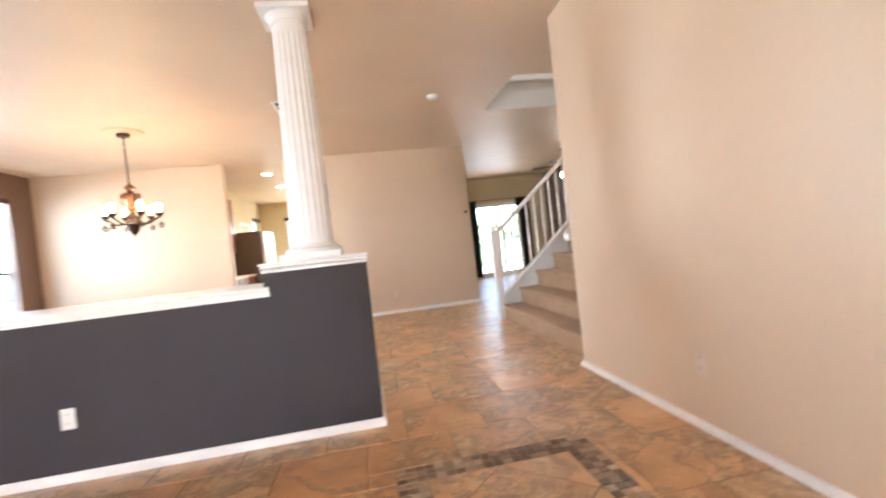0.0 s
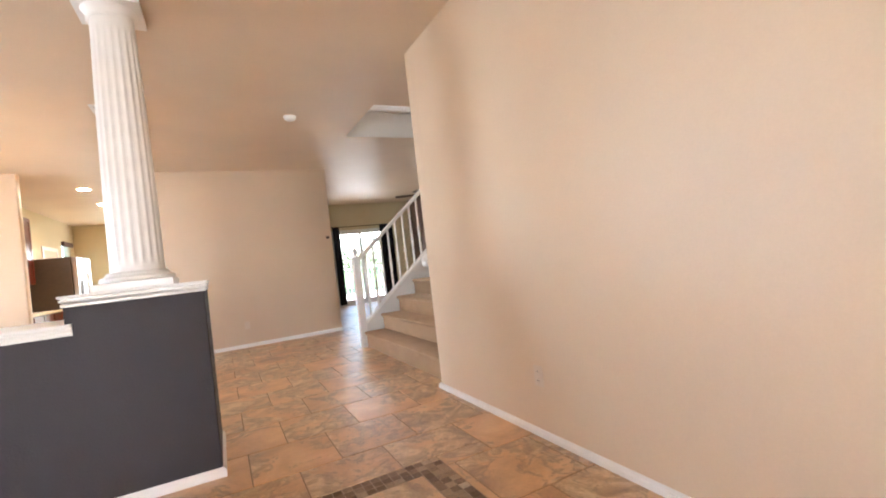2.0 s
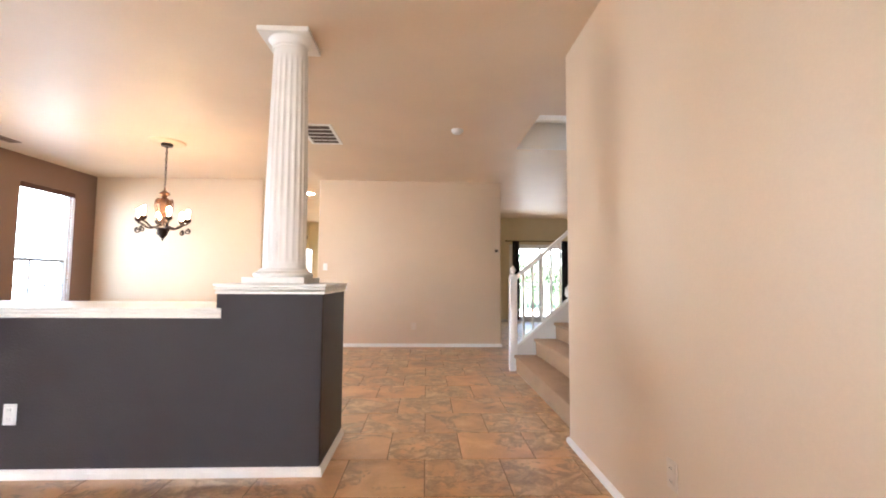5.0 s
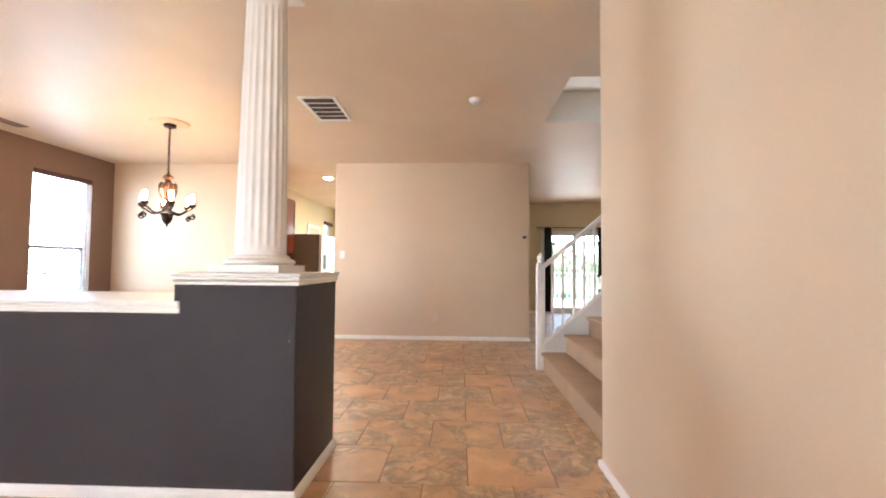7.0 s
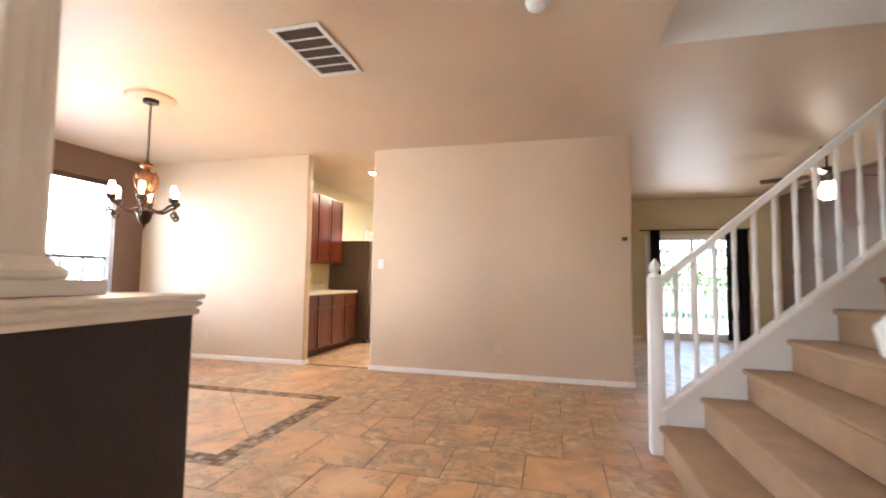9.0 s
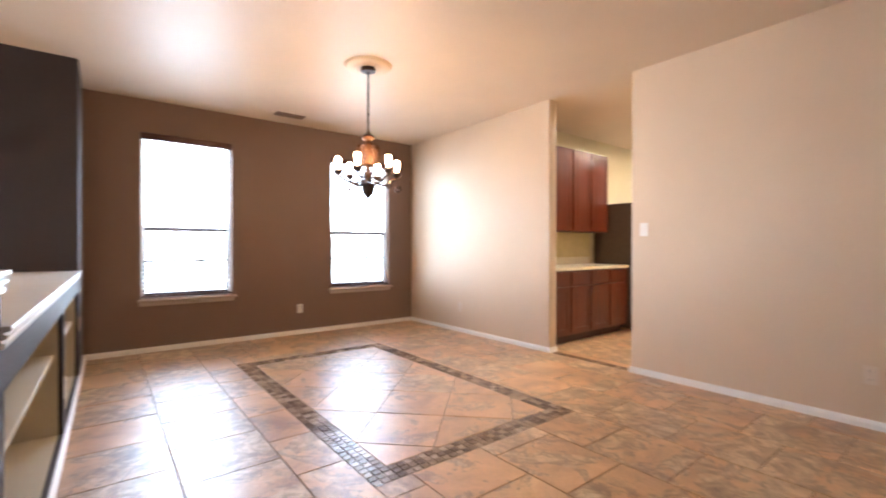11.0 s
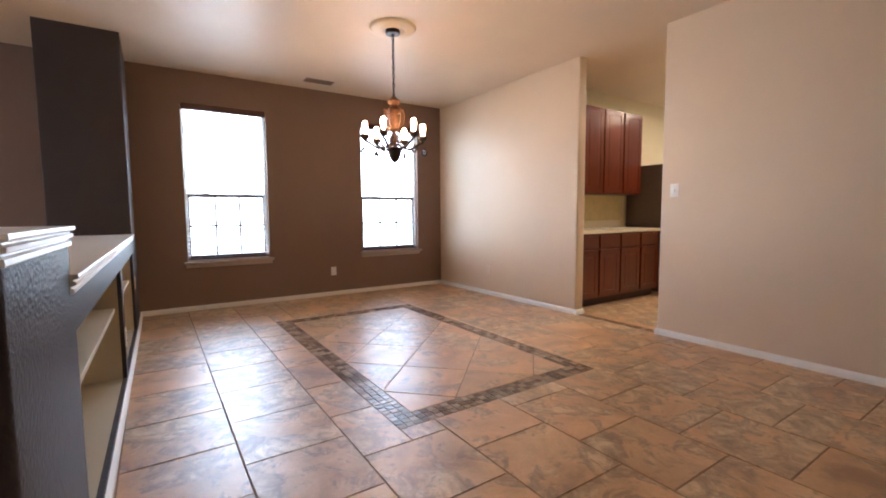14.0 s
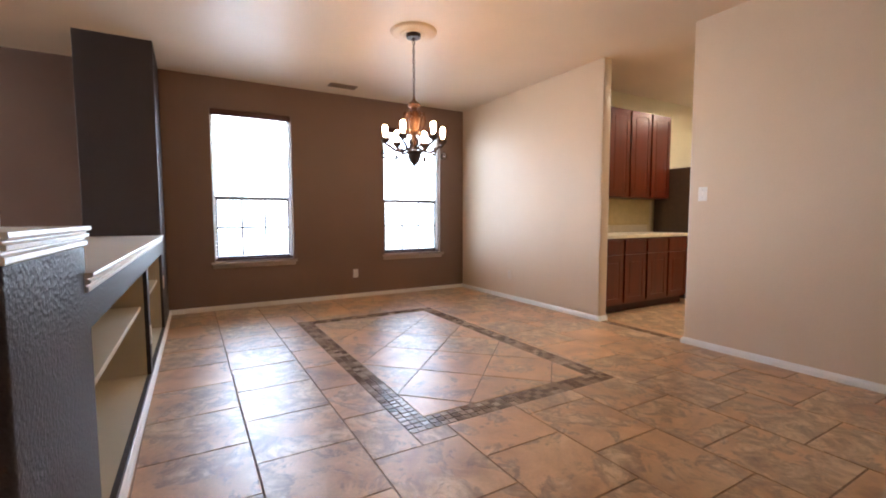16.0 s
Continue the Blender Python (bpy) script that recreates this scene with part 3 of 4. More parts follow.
def half_wall():
    h = thing("half_wall", (-1.97, 0.36, 0), "charcoal painted half wall with white caps and cream shelves", "half wall", kind="structure")
    X0, X1, XPed = -3.94, -0.014, -0.625
    zl, zu = 0.887, 1.027
    link = part

    def skewed(name, bm, *rest, **more):
        for v in bm.verts:
            if v.co.y > 0.3:
                v.co.y -= SKEW * v.co.x
                if -0.75 < v.co.x < -0.55:      # the pedestal's end runs out of square too
                    v.co.x -= 0.030
        return link(name, bm, *rest, **more)

    bm = slab("y", 0.012, YP, (XPed, X1), (0, zu))
    round_upright(bm, [(X1, 0.012), (X1, YP)], 0.012)
    skewed("pedestal", bm, M_grey, h, "charcoal painted pedestal", smooth=True)
    skewed("front_panel", box(X0, XPed, 0.012, 0.12, 0, zl), M_grey, h)
    bm = slab("y", YP - 0.022, YP, (X0, XPed), (0, zl), [(-2.40, -0.66, 0.078, 0.77), (-3.82, -2.52, 0.078, 0.77)])
    skewed("face_frame", bm, M_grey, h)
    skewed("case_bottom", box(X0, XPed, 0.12, YP - 0.022, 0.06, 0.078), M_cream, h, "cream painted case floor")
    skewed("case_top", box(X0, XPed, 0.12, YP - 0.022, 0.77, zl), M_cream, h, "cream painted case top")
    skewed("case_back", box(X0, XPed, 0.12, 0.13, 0.078, 0.77), M_cream, h, "cream painted back panel")
    skewed("divider", box(-2.52, -2.40, 0.13, YP - 0.022, 0.078, 0.77), M_cream, h, "cream painted divider")
    skewed("case_end", box(-0.66, -0.625, 0.13, YP - 0.022, 0.078, 0.77), M_cream, h)
    skewed("case_end", box(-3.94, -3.82, 0.13, YP - 0.022, 0.078, 0.77), M_cream, h)
    skewed("shelf", box(-2.398, -0.662, 0.132, YP - 0.04, 0.51, 0.535, 0.003), M_cream, h, "cream painted shelf board")
    skewed("shelf", box(-3.818, -2.522, 0.132, YP - 0.04, 0.51, 0.535, 0.003), M_cream, h, "cream painted shelf board")
    # caps
    skewed("lower_top", box(X0, XPed + 0.0, 0.01, YP - 0.01, zl, zl + 0.056), M_white, h)
    skewed("lower_cap", sweep([(X0, 0.012, zl), (XPed + 0.028, 0.012, zl)], LOW_CAP), M_white, h, "white moulded cap")
    skewed("lower_cap", sweep([(XPed + 0.020, YP, zl), (X0, YP, zl)], LOW_CAP), M_white, h, "white moulded cap")
    skewed("upper_top", box(XPed + 0.01, X1 - 0.01, 0.01, YP - 0.01, zu, zu + 0.056), M_white, h)
    skewed("upper_cap", sweep([(XPed, 0.012, zu), (X1, 0.012, zu), (X1, YP, zu), (XPed, YP, zu)], CAP, True), M_white, h, "white moulded cap")
    return h


half_wall()


def column():
    cx, cy, z0, z1 = -0.354, 0.33, 1.085, CEIL
    c = thing("column", (cx, cy, z0), "white fluted round column on a square base", "column", kind="structure")
    bm = box(cx - 0.19, cx + 0.19, cy - 0.19, cy + 0.19, z0, z0 + 0.040, 0.003)
    part("plinth", bm, M_white, c)
    part("base_ring", revolve([(0.175, 0), (0.186, 0.008), (0.186, 0.022), (0.174, 0.032), (0.160, 0.036), (0.154, 0.048), (0.145, 0.056)], (cx + 0.004, cy, z0 + 0.040), 48), M_white, c, smooth=True)
    # fluted shaft
    sx = cx + 0.008
    bm = bmesh.new()
    flutes, per = 20, 8
    n = flutes * per
    zs = [0.0, 0.03, 0.045, 0.06, 0.08] + [0.08 + (1.36 - 0.08) * k / 10 for k in range(1, 11)] + [1.38, 1.40, 1.42, 1.50]
    rings = []
    for z in zs:
        R = 0.134 - 0.026 * (z / 1.5) ** 1.9
        cut = max(0.0, min(1.0, (z - 0.03) / 0.05)) * max(0.0, min(1.0, (1.42 - z) / 0.06))
        ring = []
        for k in range(n):
            u = (k % per) / per
            d = max(0.0, math.sin(math.pi * (u - 0.1) / 0.8)) if 0.1 < u < 0.9 else 0.0
            r = R - 0.0055 * cut * d ** 0.7
            a = 2 * math.pi * k / n
            ring.append(bm.verts.new((sx + r * math.cos(a), cy + r * math.sin(a), z0 + 0.090 + z)))
        rings.append(ring)
    for a, b in zip(rings, rings[1:]):
        for k in range(n):
            bm.faces.new((a[k], a[(k + 1) % n], b[(k + 1) % n], b[k]))
    part("shaft", bm, M_white, c, "white fluted shaft", smooth=True)
    part("capital", revolve([(0.108, 0), (0.114, 0.006), (0.114, 0.016), (0.110, 0.020), (0.112, 0.036), (0.126, 0.056), (0.140, 0.068)], (cx, cy, z1 - 0.100), 48), M_white, c, smooth=True)
    part("abacus", box(cx - 0.165, cx + 0.165, cy - 0.165, cy + 0.165, z1 - 0.034, z1 - 0.001, 0.003), M_white, c)


column()


# ---- stairs ----
RISE, RUN = 0.197, 0.248


def stairs():
    s = thing("staircase", (XS, 1.7, 0), "beige carpeted stairs with a white railing", "staircase", kind="structure")
    y0, y1 = 0.625, 2.80
    for k in range(13):
        x = XS + RUN * k
        z = RISE * (k + 1)
        bm = bmesh.new()
        nose = [(x + 0.022, z - RISE), (x + 0.020, z - 0.045), (x + 0.004, z - 0.036), (x - 0.006, z - 0.022), (x - 0.004, z - 0.008), (x + 0.010, z), (x + RUN + 0.021, z), (x + RUN + 0.021, z - RISE)]
        ring = [[bm.verts.new((px, y, pz)) for px, pz in nose] for y in (y0, y1)]
        m = len(nose)
        for i in range(m):
            bm.faces.new((ring[0][i], ring[0][(i + 1) % m], ring[1][(i + 1) % m], ring[1][i]))
        bm.faces.new(ring[0])
        bm.faces.new(ring[1][::-1])
        bmesh.ops.recalc_face_normals(bm, faces=bm.faces)
        part("step", bm, M_carpet, s, smooth=True)
    slope = 0.865
    xe = 3.45
    zc = lambda x: 0.255 + slope * (x - XS)
    bm = bmesh.new()
    side = [(XS + 0.02, 0.0), (xe, 0.0), (xe, zc(xe)), (XS + 0.02, zc(XS + 0.02))]
    ring = [[bm.verts.new((px, y, pz)) for px, pz in side] for y in (2.802, 2.868)]
    for i in range(4):
        bm.faces.new((ring[0][i], ring[0][(i + 1) % 4], ring[1][(i + 1) % 4], ring[1][i]))
    bm.faces.new(ring[0])
    bm.faces.new(ring[1][::-1])
    bmesh.ops.recalc_face_normals(bm, faces=bm.faces)
    part("stringer", bm, M_upper, s, "white painted closed stringer")

    def sloped(za, zb, ya, yb):
        b2 = bmesh.new()
        q = [(XS + 0.02, zc(XS + 0.02) + za), (xe, zc(xe) + za), (xe, zc(xe) + zb), (XS + 0.02, zc(XS + 0.02) + zb)]
        r2 = [[b2.verts.new((px, y, pz)) for px, pz in q] for y in (ya, yb)]
        for i in range(4):
            b2.faces.new((r2[0][i], r2[0][(i + 1) % 4], r2[1][(i + 1) % 4], r2[1][i]))
        b2.faces.new(r2[0])
        b2.faces.new(r2[1][::-1])
        bmesh.ops.recalc_face_normals(b2, faces=b2.faces)
        bmesh.ops.bevel(b2, geom=list(b2.edges), offset=0.006, segments=2, profile=0.5, affect="EDGES")
        return b2

    part("base_rail", sloped(0.0, 0.035, 2.785, 2.885), M_white, s, "white base rail")
    part("handrail", sloped(0.825, 0.885, 2.803, 2.867), M_white, s, "white moulded handrail")
    nx, ny = XS - 0.005, 2.835
    bm = box(nx - 0.045, nx + 0.045, ny - 0.045, ny + 0.045, 0, 1.16, 0.006)
    revolve([(0.030, 1.16), (0.040, 1.165), (0.040, 1.178), (0.022, 1.186), (0.020, 1.196), (0.032, 1.212), (0.036, 1.230), (0.030, 1.252), (0.016, 1.275), (0.006, 1.29), (0, 1.292)], (nx, ny, 0), 20, bm=bm)
    part("newel_post", bm, M_white, s, "white newel post with a turned finial", smooth=True)
    prof = [(0.016, 0.0), (0.016, 0.18), (0.019, 0.19), (0.012, 0.205), (0.019, 0.30), (0.015, 0.42), (0.011, 0.58), (0.016, 0.60), (0.012, 0.62), (0.016, 0.64), (0.016, 0.83)]
    for k in range(14):
        x = XS + 0.125 + 0.117 * k
        zb = zc(x) + 0.025
        part("baluster", revolve(prof, (x, 2.835, zb), 12), M_white, s, smooth=True)
    # second handrail, on brackets along the closed side
    zr = lambda x: 1.055 + slope * (x - 1.66)
    bm = tube([(1.655, 0.622, zr(1.655) - 0.035), (1.648, 0.675, zr(1.648) - 0.03), (1.655, 0.700, zr(1.655) - 0.01), (1.72, 0.705, zr(1.72)), (3.0, 0.705, zr(3.0)), (4.3, 0.705, zr(4.3))], [0.026, 0.028, 0.028, 0.027, 0.027, 0.027], 10)
    rail = part("wall_handrail", bm, M_white, s, "white handrail fixed to the wall", smooth=True)
    for x in (2.0, 2.9, 3.8):
        part("bracket", tube([(x, 0.622, zr(x) - 0.075), (x, 0.675, zr(x) - 0.07), (x, 0.705, zr(x) - 0.02)], 0.008, 8), M_steel, rail, smooth=True)


stairs()
solid("wall_stair_upper", slab("y", 2.80, 2.87, (3.452, XE), (-0.02, CEIL)), M_beige, "beige painted wall beside the upper stairs", "wall")

# ---- dining room ----
def chandelier():
    cx, cy = -2.555, 2.715
    c = thing("chandelier", (cx, cy, 1.544), "bronze six-arm chandelier with lit vintage bulbs", "chandelier")
    part("canopy", revolve([(0.0, -0.050), (0.012, -0.050), (0.014, -0.036), (0.058, -0.034), (0.064, -0.028), (0.064, 0.0)], (cx, cy, CEIL - 0.022), 28), M_bronze, c, smooth=True)
    # chain
    z, k = CEIL - 0.075, 0
    while z > 2.19:
        loop = [(0.0115 * math.cos(a), 0.024 * math.sin(a)) for a in [2 * math.pi * i / 10 for i in range(11)]]
        pts = [(cx + (u if k % 2 else 0), cy + (0 if k % 2 else u), z - 0.018 + w) for u, w in loop]
        part("chain_link", tube(pts, 0.0034, 5), M_bronze, c)
        z -= 0.040
        k += 1
    part("cord", tube([(cx + 0.004 * math.sin(i), cy + 0.004 * math.cos(i), CEIL - 0.07 - i * 0.05) for i in range(11)], 0.003, 5), M_bronze, c)
    part("body", revolve([(0.0, 0.60), (0.010, 0.598), (0.012, 0.568), (0.028, 0.548), (0.054, 0.528), (0.058, 0.514), (0.050, 0.502), (0.030, 0.494), (0.028, 0.472), (0.050, 0.456), (0.057, 0.440), (0.053, 0.40), (0.045, 0.34),
                          (0.038, 0.295), (0.046, 0.286), (0.044, 0.274), (0.026, 0.262), (0.016, 0.25), (0.014, 0.13)], (cx, cy, 1.59), 24), M_amber, c, "antique gold urn-shaped body", smooth=True)
    part("bowl", revolve([(0.0, -0.046), (0.006, -0.043), (0.010, -0.032), (0.006, -0.021), (0.012, -0.015), (0.026, -0.004), (0.045, 0.022), (0.056, 0.054), (0.060, 0.084), (0.074, 0.094), (0.077, 0.104), (0.064, 0.112), (0.022, 0.122), (0.0, 0.136)], (cx, cy, 1.59), 24), M_bronze, c, "dark bronze bowl with a finial", smooth=True)
    for k in range(6):
        a = radians(60 * k + 12)
        ux, uy = math.cos(a), math.sin(a)
        P = lambda r, z: (cx + ux * r, cy + uy * r, 1.59 + z)
        arm = [P(0.03, 0.15)]
        for i in range(15):
            t = i / 14
            arm.append(P(0.05 + 0.21 * t, 0.135 - 0.030 * math.sin(math.pi * min(1, t * 1.25)) + 0.075 * max(0, t - 0.45) ** 1.4))
        armob = part("arm", tube(arm, 0.0115, 8), M_bronze, c, smooth=True)
        curl = []
        for i in range(22):
            t = i / 21
            w = t * 2.6 * math.pi
            r = 0.034 * (1 - 0.72 * t)
            curl.append(P(0.260 + 0.002 + r * math.sin(w), 0.108 - 0.034 + r * math.cos(w)))
        part("scroll", tube(curl, 0.0085, 6), M_bronze, armob, smooth=True)
        curl = []
        for i in range(26):
            t = i / 25
            w = t * 2.9 * math.pi
            r = 0.030 * (1 - 0.7 * t)
            curl.append(P(0.068 + r * math.sin(w), 0.425 + r * math.cos(w)))
        part("upper_scroll", tube([P(0.030, 0.262), P(0.062, 0.285), P(0.086, 0.325), P(0.098, 0.375), P(0.096, 0.415), P(0.086, 0.442)] + curl, 0.006, 6), M_amber, c, smooth=True)
        curl = [P(0.020 + 0.05 * i / 9, 0.24 - 0.08 * math.sin(math.pi * i / 9)) for i in range(10)]
        part("lower_scroll", tube(curl, 0.0075, 6), M_bronze, c, smooth=True)
        cup = part("cup", revolve([(0.0, 0.0), (0.010, 0.004), (0.012, 0.016), (0.030, 0.026), (0.039, 0.042), (0.041, 0.060), (0.034, 0.066)], P(0.26, 0.158), 18), M_bronze, c, smooth=True)
        part("bulb", revolve([(0.013, 0.0), (0.014, 0.014), (0.018, 0.040), (0.022, 0.066), (0.0235, 0.084), (0.021, 0.102), (0.013, 0.115), (0.0, 0.119)], P(0.26, 0.217), 20), M_bulb, cup, "lit vintage bulb", smooth=True)


chandelier()
md = revolve([(0.0, 0.0), (0.180, 0.0), (0.193, 0.004), (0.201, 0.012), (0.206, 0.022)], (-2.555, 2.715, CEIL - 0.022), 56)
bm = md
revolve([(0.085, -0.004), (0.10, -0.007), (0.115, -0.004), (0.122, 0.001)], (-2.555, 2.715, CEIL - 0.022), 56, bm=bm, close=False)
solid("ceiling_medallion", bm, M_medal, "round cream plaster ceiling medallion", "medallion", "structure", smooth=True)


def wall_plate(name, label, category, origin, ang, wide=0.072, tall=0.116, kind="outlet", group="", M_plate=M_plate):
    """A cover plate on a wall; ang turns its face, which first looks to -y."""
    t = thing(name, origin, label, category, group)
    t.rotation_euler = (0, 0, radians(ang))
    o = Vector(origin)
    mv = lambda b: (bmesh.ops.translate(b, verts=b.verts, vec=o), b)[1]
    part("plate", mv(box(-wide / 2, wide / 2, -0.006, 0.0, -tall / 2, tall / 2, 0.002)), M_plate, t)
    if kind == "outlet":
        for dz in (-0.026, 0.026):
            sock = part("socket", mv(box(-0.017, 0.017, -0.009, -0.004, dz - 0.014, dz + 0.014, 0.003)), M_plate, t)
            bm2 = box(-0.008, -0.006, -0.0096, -0.0085, dz - 0.004, dz + 0.006)
            box(0.006, 0.008, -0.0096, -0.0085, dz - 0.004, dz + 0.006, bm=bm2)
            part("slot", mv(bm2), M_dark, sock)
    elif kind == "switch":
        part("toggle", mv(box(-0.006, 0.006, -0.018, -0.004, -0.010, 0.012, 0.002)), M_plate, t)
        for dz in (-0.03, 0.03):
            part("screw", mv(box(-0.003, 0.003, -0.0075, -0.005, dz - 0.003, dz + 0.003)), M_steel, t)
    return t


wall_plate("wall_outlet", "white electrical outlet on the charcoal half wall", "outlet", (-1.73, 0.012, 0.35), 0)
wall_plate("wall_outlet", "white electrical outlet on the taupe window wall", "outlet", (XW, 2.915, 0.335), 90)
wall_plate("wall_outlet", "almond electrical outlet on the beige dining wall", "outlet", (-3.63, YF, 0.335), 0, M_plate=M_almond)
wall_plate("wall_outlet", "almond electrical outlet on the long beige wall", "outlet", (0.38, YF, 0.335), 0, M_plate=M_almond)
wall_plate("wall_outlet", "beige painted outlet on the entry wall", "outlet", (XR, -0.80, 0.345), -90, M_plate=M_almond)
wall_plate("light_switch", "white toggle light switch beside the kitchen opening", "light switch", (-1.082, YF, 1.30), 0, kind="switch")
wall_plate("wall_outlet", "white outlet on the bookcase divider", "outlet", (-2.46, YP + SKEW * 2.46, 0.33), 180)
wall_plate("wall_outlet", "beige outlet on the end of the bookcase", "outlet", (-3.88, YP + SKEW * 3.88, 0.50), 180, M_plate=M_beige)
th = thing("thermostat", (1.75, YF, 1.587), "small grey thermostat on the beige wall", "thermostat")
part("housing", box(1.722, 1.778, YF - 0.022, YF, 1.564, 1.610, 0.006), M_register, th)
part("display", box(1.727, 1.773, YF - 0.0235, YF - 0.021, 1.575, 1.60, 0.0), M_dark, th, "dark display")

# ceiling fittings
def ceiling_vent(name, x0, x1, y0, y1, slats, mat, label):
    v = thing(name, ((x0 + x1) / 2, (y0 + y1) / 2, CEIL - 0.012), label, "vent")
    fw = 0.032
    part("backing", box(x0 + 0.01, x1 - 0.01, y0 + 0.01, y1 - 0.01, CEIL - 0.003, CEIL - 0.001), M_slot, v, "dark sheet painted as the shade inside the duct")
    bm = slab("z", CEIL - 0.012, CEIL - 0.0005, (x0, x1), (y0, y1), [(x0 + fw, x1 - fw, y0 + fw, y1 - fw)])
    part("frame", bm, mat, v)
    for k in range(slats):
        yy = y0 + fw + (y1 - y0 - 2 * fw) * (k + 1) / (slats + 1)
        b2 = box(x0 + fw - 0.004, x1 - fw + 0.004, yy - 0.007, yy + 0.007, CEIL - 0.011, CEIL - 0.007)
        part("slat", b2, mat, v)


ceiling_vent("ceiling_vent", -0.805, -0.440, 1.975, 2.65, 4, M_white, "ceiling return vent with dark slots in a white frame")
r = thing("ceiling_register", (-4.42, 2.655, CEIL - 0.01), "brown metal ceiling register near the window wall", "vent")
bm = slab("z", CEIL - 0.010, CEIL - 0.0005, (-4.49, -4.35), (2.485, 2.825), [(-4.47, -4.37, 2.505, 2.805)])
part("frame", bm, M_register, r)
part("backing", box(-4.48, -4.36, 2.495, 2.815, CEIL - 0.003, CEIL - 0.001), M_slot, r)
for k in range(5):
    part("slat", box(-4.467 + 0.0195 * k, -4.459 + 0.0195 * k, 2.505, 2.805, CEIL - 0.008, CEIL - 0.003), M_register, r)
sd = thing("smoke_detector", (0.905, 2.083, CEIL - 0.045), "round white smoke detector on the ceiling", "smoke detector")
part("mount", revolve([(0.066, 0.034), (0.068, 0.040), (0.068, 0.0445)], (0.905, 2.083, CEIL - 0.045), 32), M_plate, sd, smooth=True)
part("cover", revolve([(0.0, 0.0), (0.030, 0.0), (0.046, 0.006), (0.058, 0.018), (0.062, 0.034)], (0.905, 2.083, CEIL - 0.045), 32), M_plate, sd, smooth=True)

# ---- kitchen ----
def cabinet_door(bm_parent, name, x, y0, y1, z0, z1, pulls=True):
    """A raised-panel door whose face looks to +x, at x."""
    bm = slab("x", x, x + 0.019, (y0, y1), (z0, z1), [(y0 + 0.055, y1 - 0.055, z0 + 0.055, z1 - 0.055)] if z1 - z0 > 0.25 else ())
    d = part(name, bm, M_cherry, bm_parent)
    if z1 - z0 > 0.25:
        b2 = box(x + 0.001, x + 0.014, y0 + 0.053, y1 - 0.053, z0 + 0.053, z1 - 0.053)
        part("panel", b2, M_cherry, d)
        b3 = box(x + 0.002, x + 0.0175, y0 + 0.085, y1 - 0.085, z0 + 0.085, z1 - 0.085, 0.004)
        part("raised_field", b3, M_cherry, d)


xf = -2.265
ys = [4.82, 5.23, 5.64, 6.06, 6.48]
for a, b in zip(ys, ys[1:]):
    c = thing("base_cabinet", (-2.6, (a + b) / 2, 0), "dark cherry wood base cabinet with drawer and door", "cabinet", "kitchen base cabinets")
    part("carcass", box(XK + 0.002, xf - 0.001, a + 0.001, b - 0.001, 0.10, 0.865), M_cherry, c)
    part("toe_kick", box(XK + 0.002, xf - 0.07, a + 0.001, b - 0.001, 0.0, 0.10), M_cherry_in, c)
    cabinet_door(c, "door", xf, a + 0.018, b - 0.018, 0.125, 0.675)
    cabinet_door(c, "drawer_front", xf, a + 0.018, b - 0.018, 0.70, 0.845)
wt = thing("countertop", (-2.6, 5.69, 0.866), "cream laminate kitchen countertop", "countertop")
part("top", box(XK + 0.002, xf + 0.03, 4.81, 6.50, 0.866, 0.904, 0.006), M_counter, wt)
part("upstand", box(XK + 0.002, XK + 0.022, 4.81, 6.50, 0.904, 1.00, 0.004), M_counter, wt)
solid("backsplash", box(XK + 0.001, XK + 0.010, 4.81, 6.56, 1.002, 1.348), M_splash, "yellow kitchen backsplash", "backsplash")
yu = [4.82, 5.29, 5.68, 6.09, 6.50]
for a, b in zip(yu, yu[1:]):
    c = thing("wall_cabinet", (-2.74, (a + b) / 2, 1.35), "glossy cherry wood wall cabinet with a panelled door", "cabinet", "kitchen wall cabinets")
    part("carcass", box(XK + 0.012, -2.561, a + 0.001, b - 0.001, 1.35, 2.42), M_cherry, c)
    cabinet_door(c, "door", -2.56, a + 0.015, b - 0.015, 1.362, 2.408)
    if a < 5.0:
        part("handle", tube([(-2.542, a + 0.08, 1.435), (-2.520, a + 0.085, 1.435), (-2.520, b - 0.085, 1.435), (-2.542, b - 0.08, 1.435)], 0.006, 8), M_steel, c, "slim chrome bar handle", smooth=True)
f = thing("refrigerator", (-2.5, 7.0, 0), "tall dark brown refrigerator with steel doors", "refrigerator")
part("body", box(XK + 0.03, -2.11, 6.62, 7.50, 0.02, 1.76, 0.008), M_fridge, f)
for a, b in ((6.625, 7.055), (7.065, 7.495)):
    d = part("door", box(-2.105, -2.035, a, b, 0.06, 1.755, 0.012), M_steel, f, "brushed steel door")
    yy = b - 0.05 if a < 6.9 else a + 0.05
    part("handle", tube([(-2.035, yy, 0.75), (-1.995, yy, 0.78), (-1.995, yy, 1.45), (-2.035, yy, 1.48)], 0.010, 8), M_steel, d, smooth=True)
part("dispenser", box(-2.038, -2.030, 6.72, 6.90, 1.05, 1.35, 0.004), M_dark, f, "black dispenser recess")
part("foot_grille", box(-2.20, -2.12, 6.63, 7.49, 0.0, 0.055), M_dark, f)
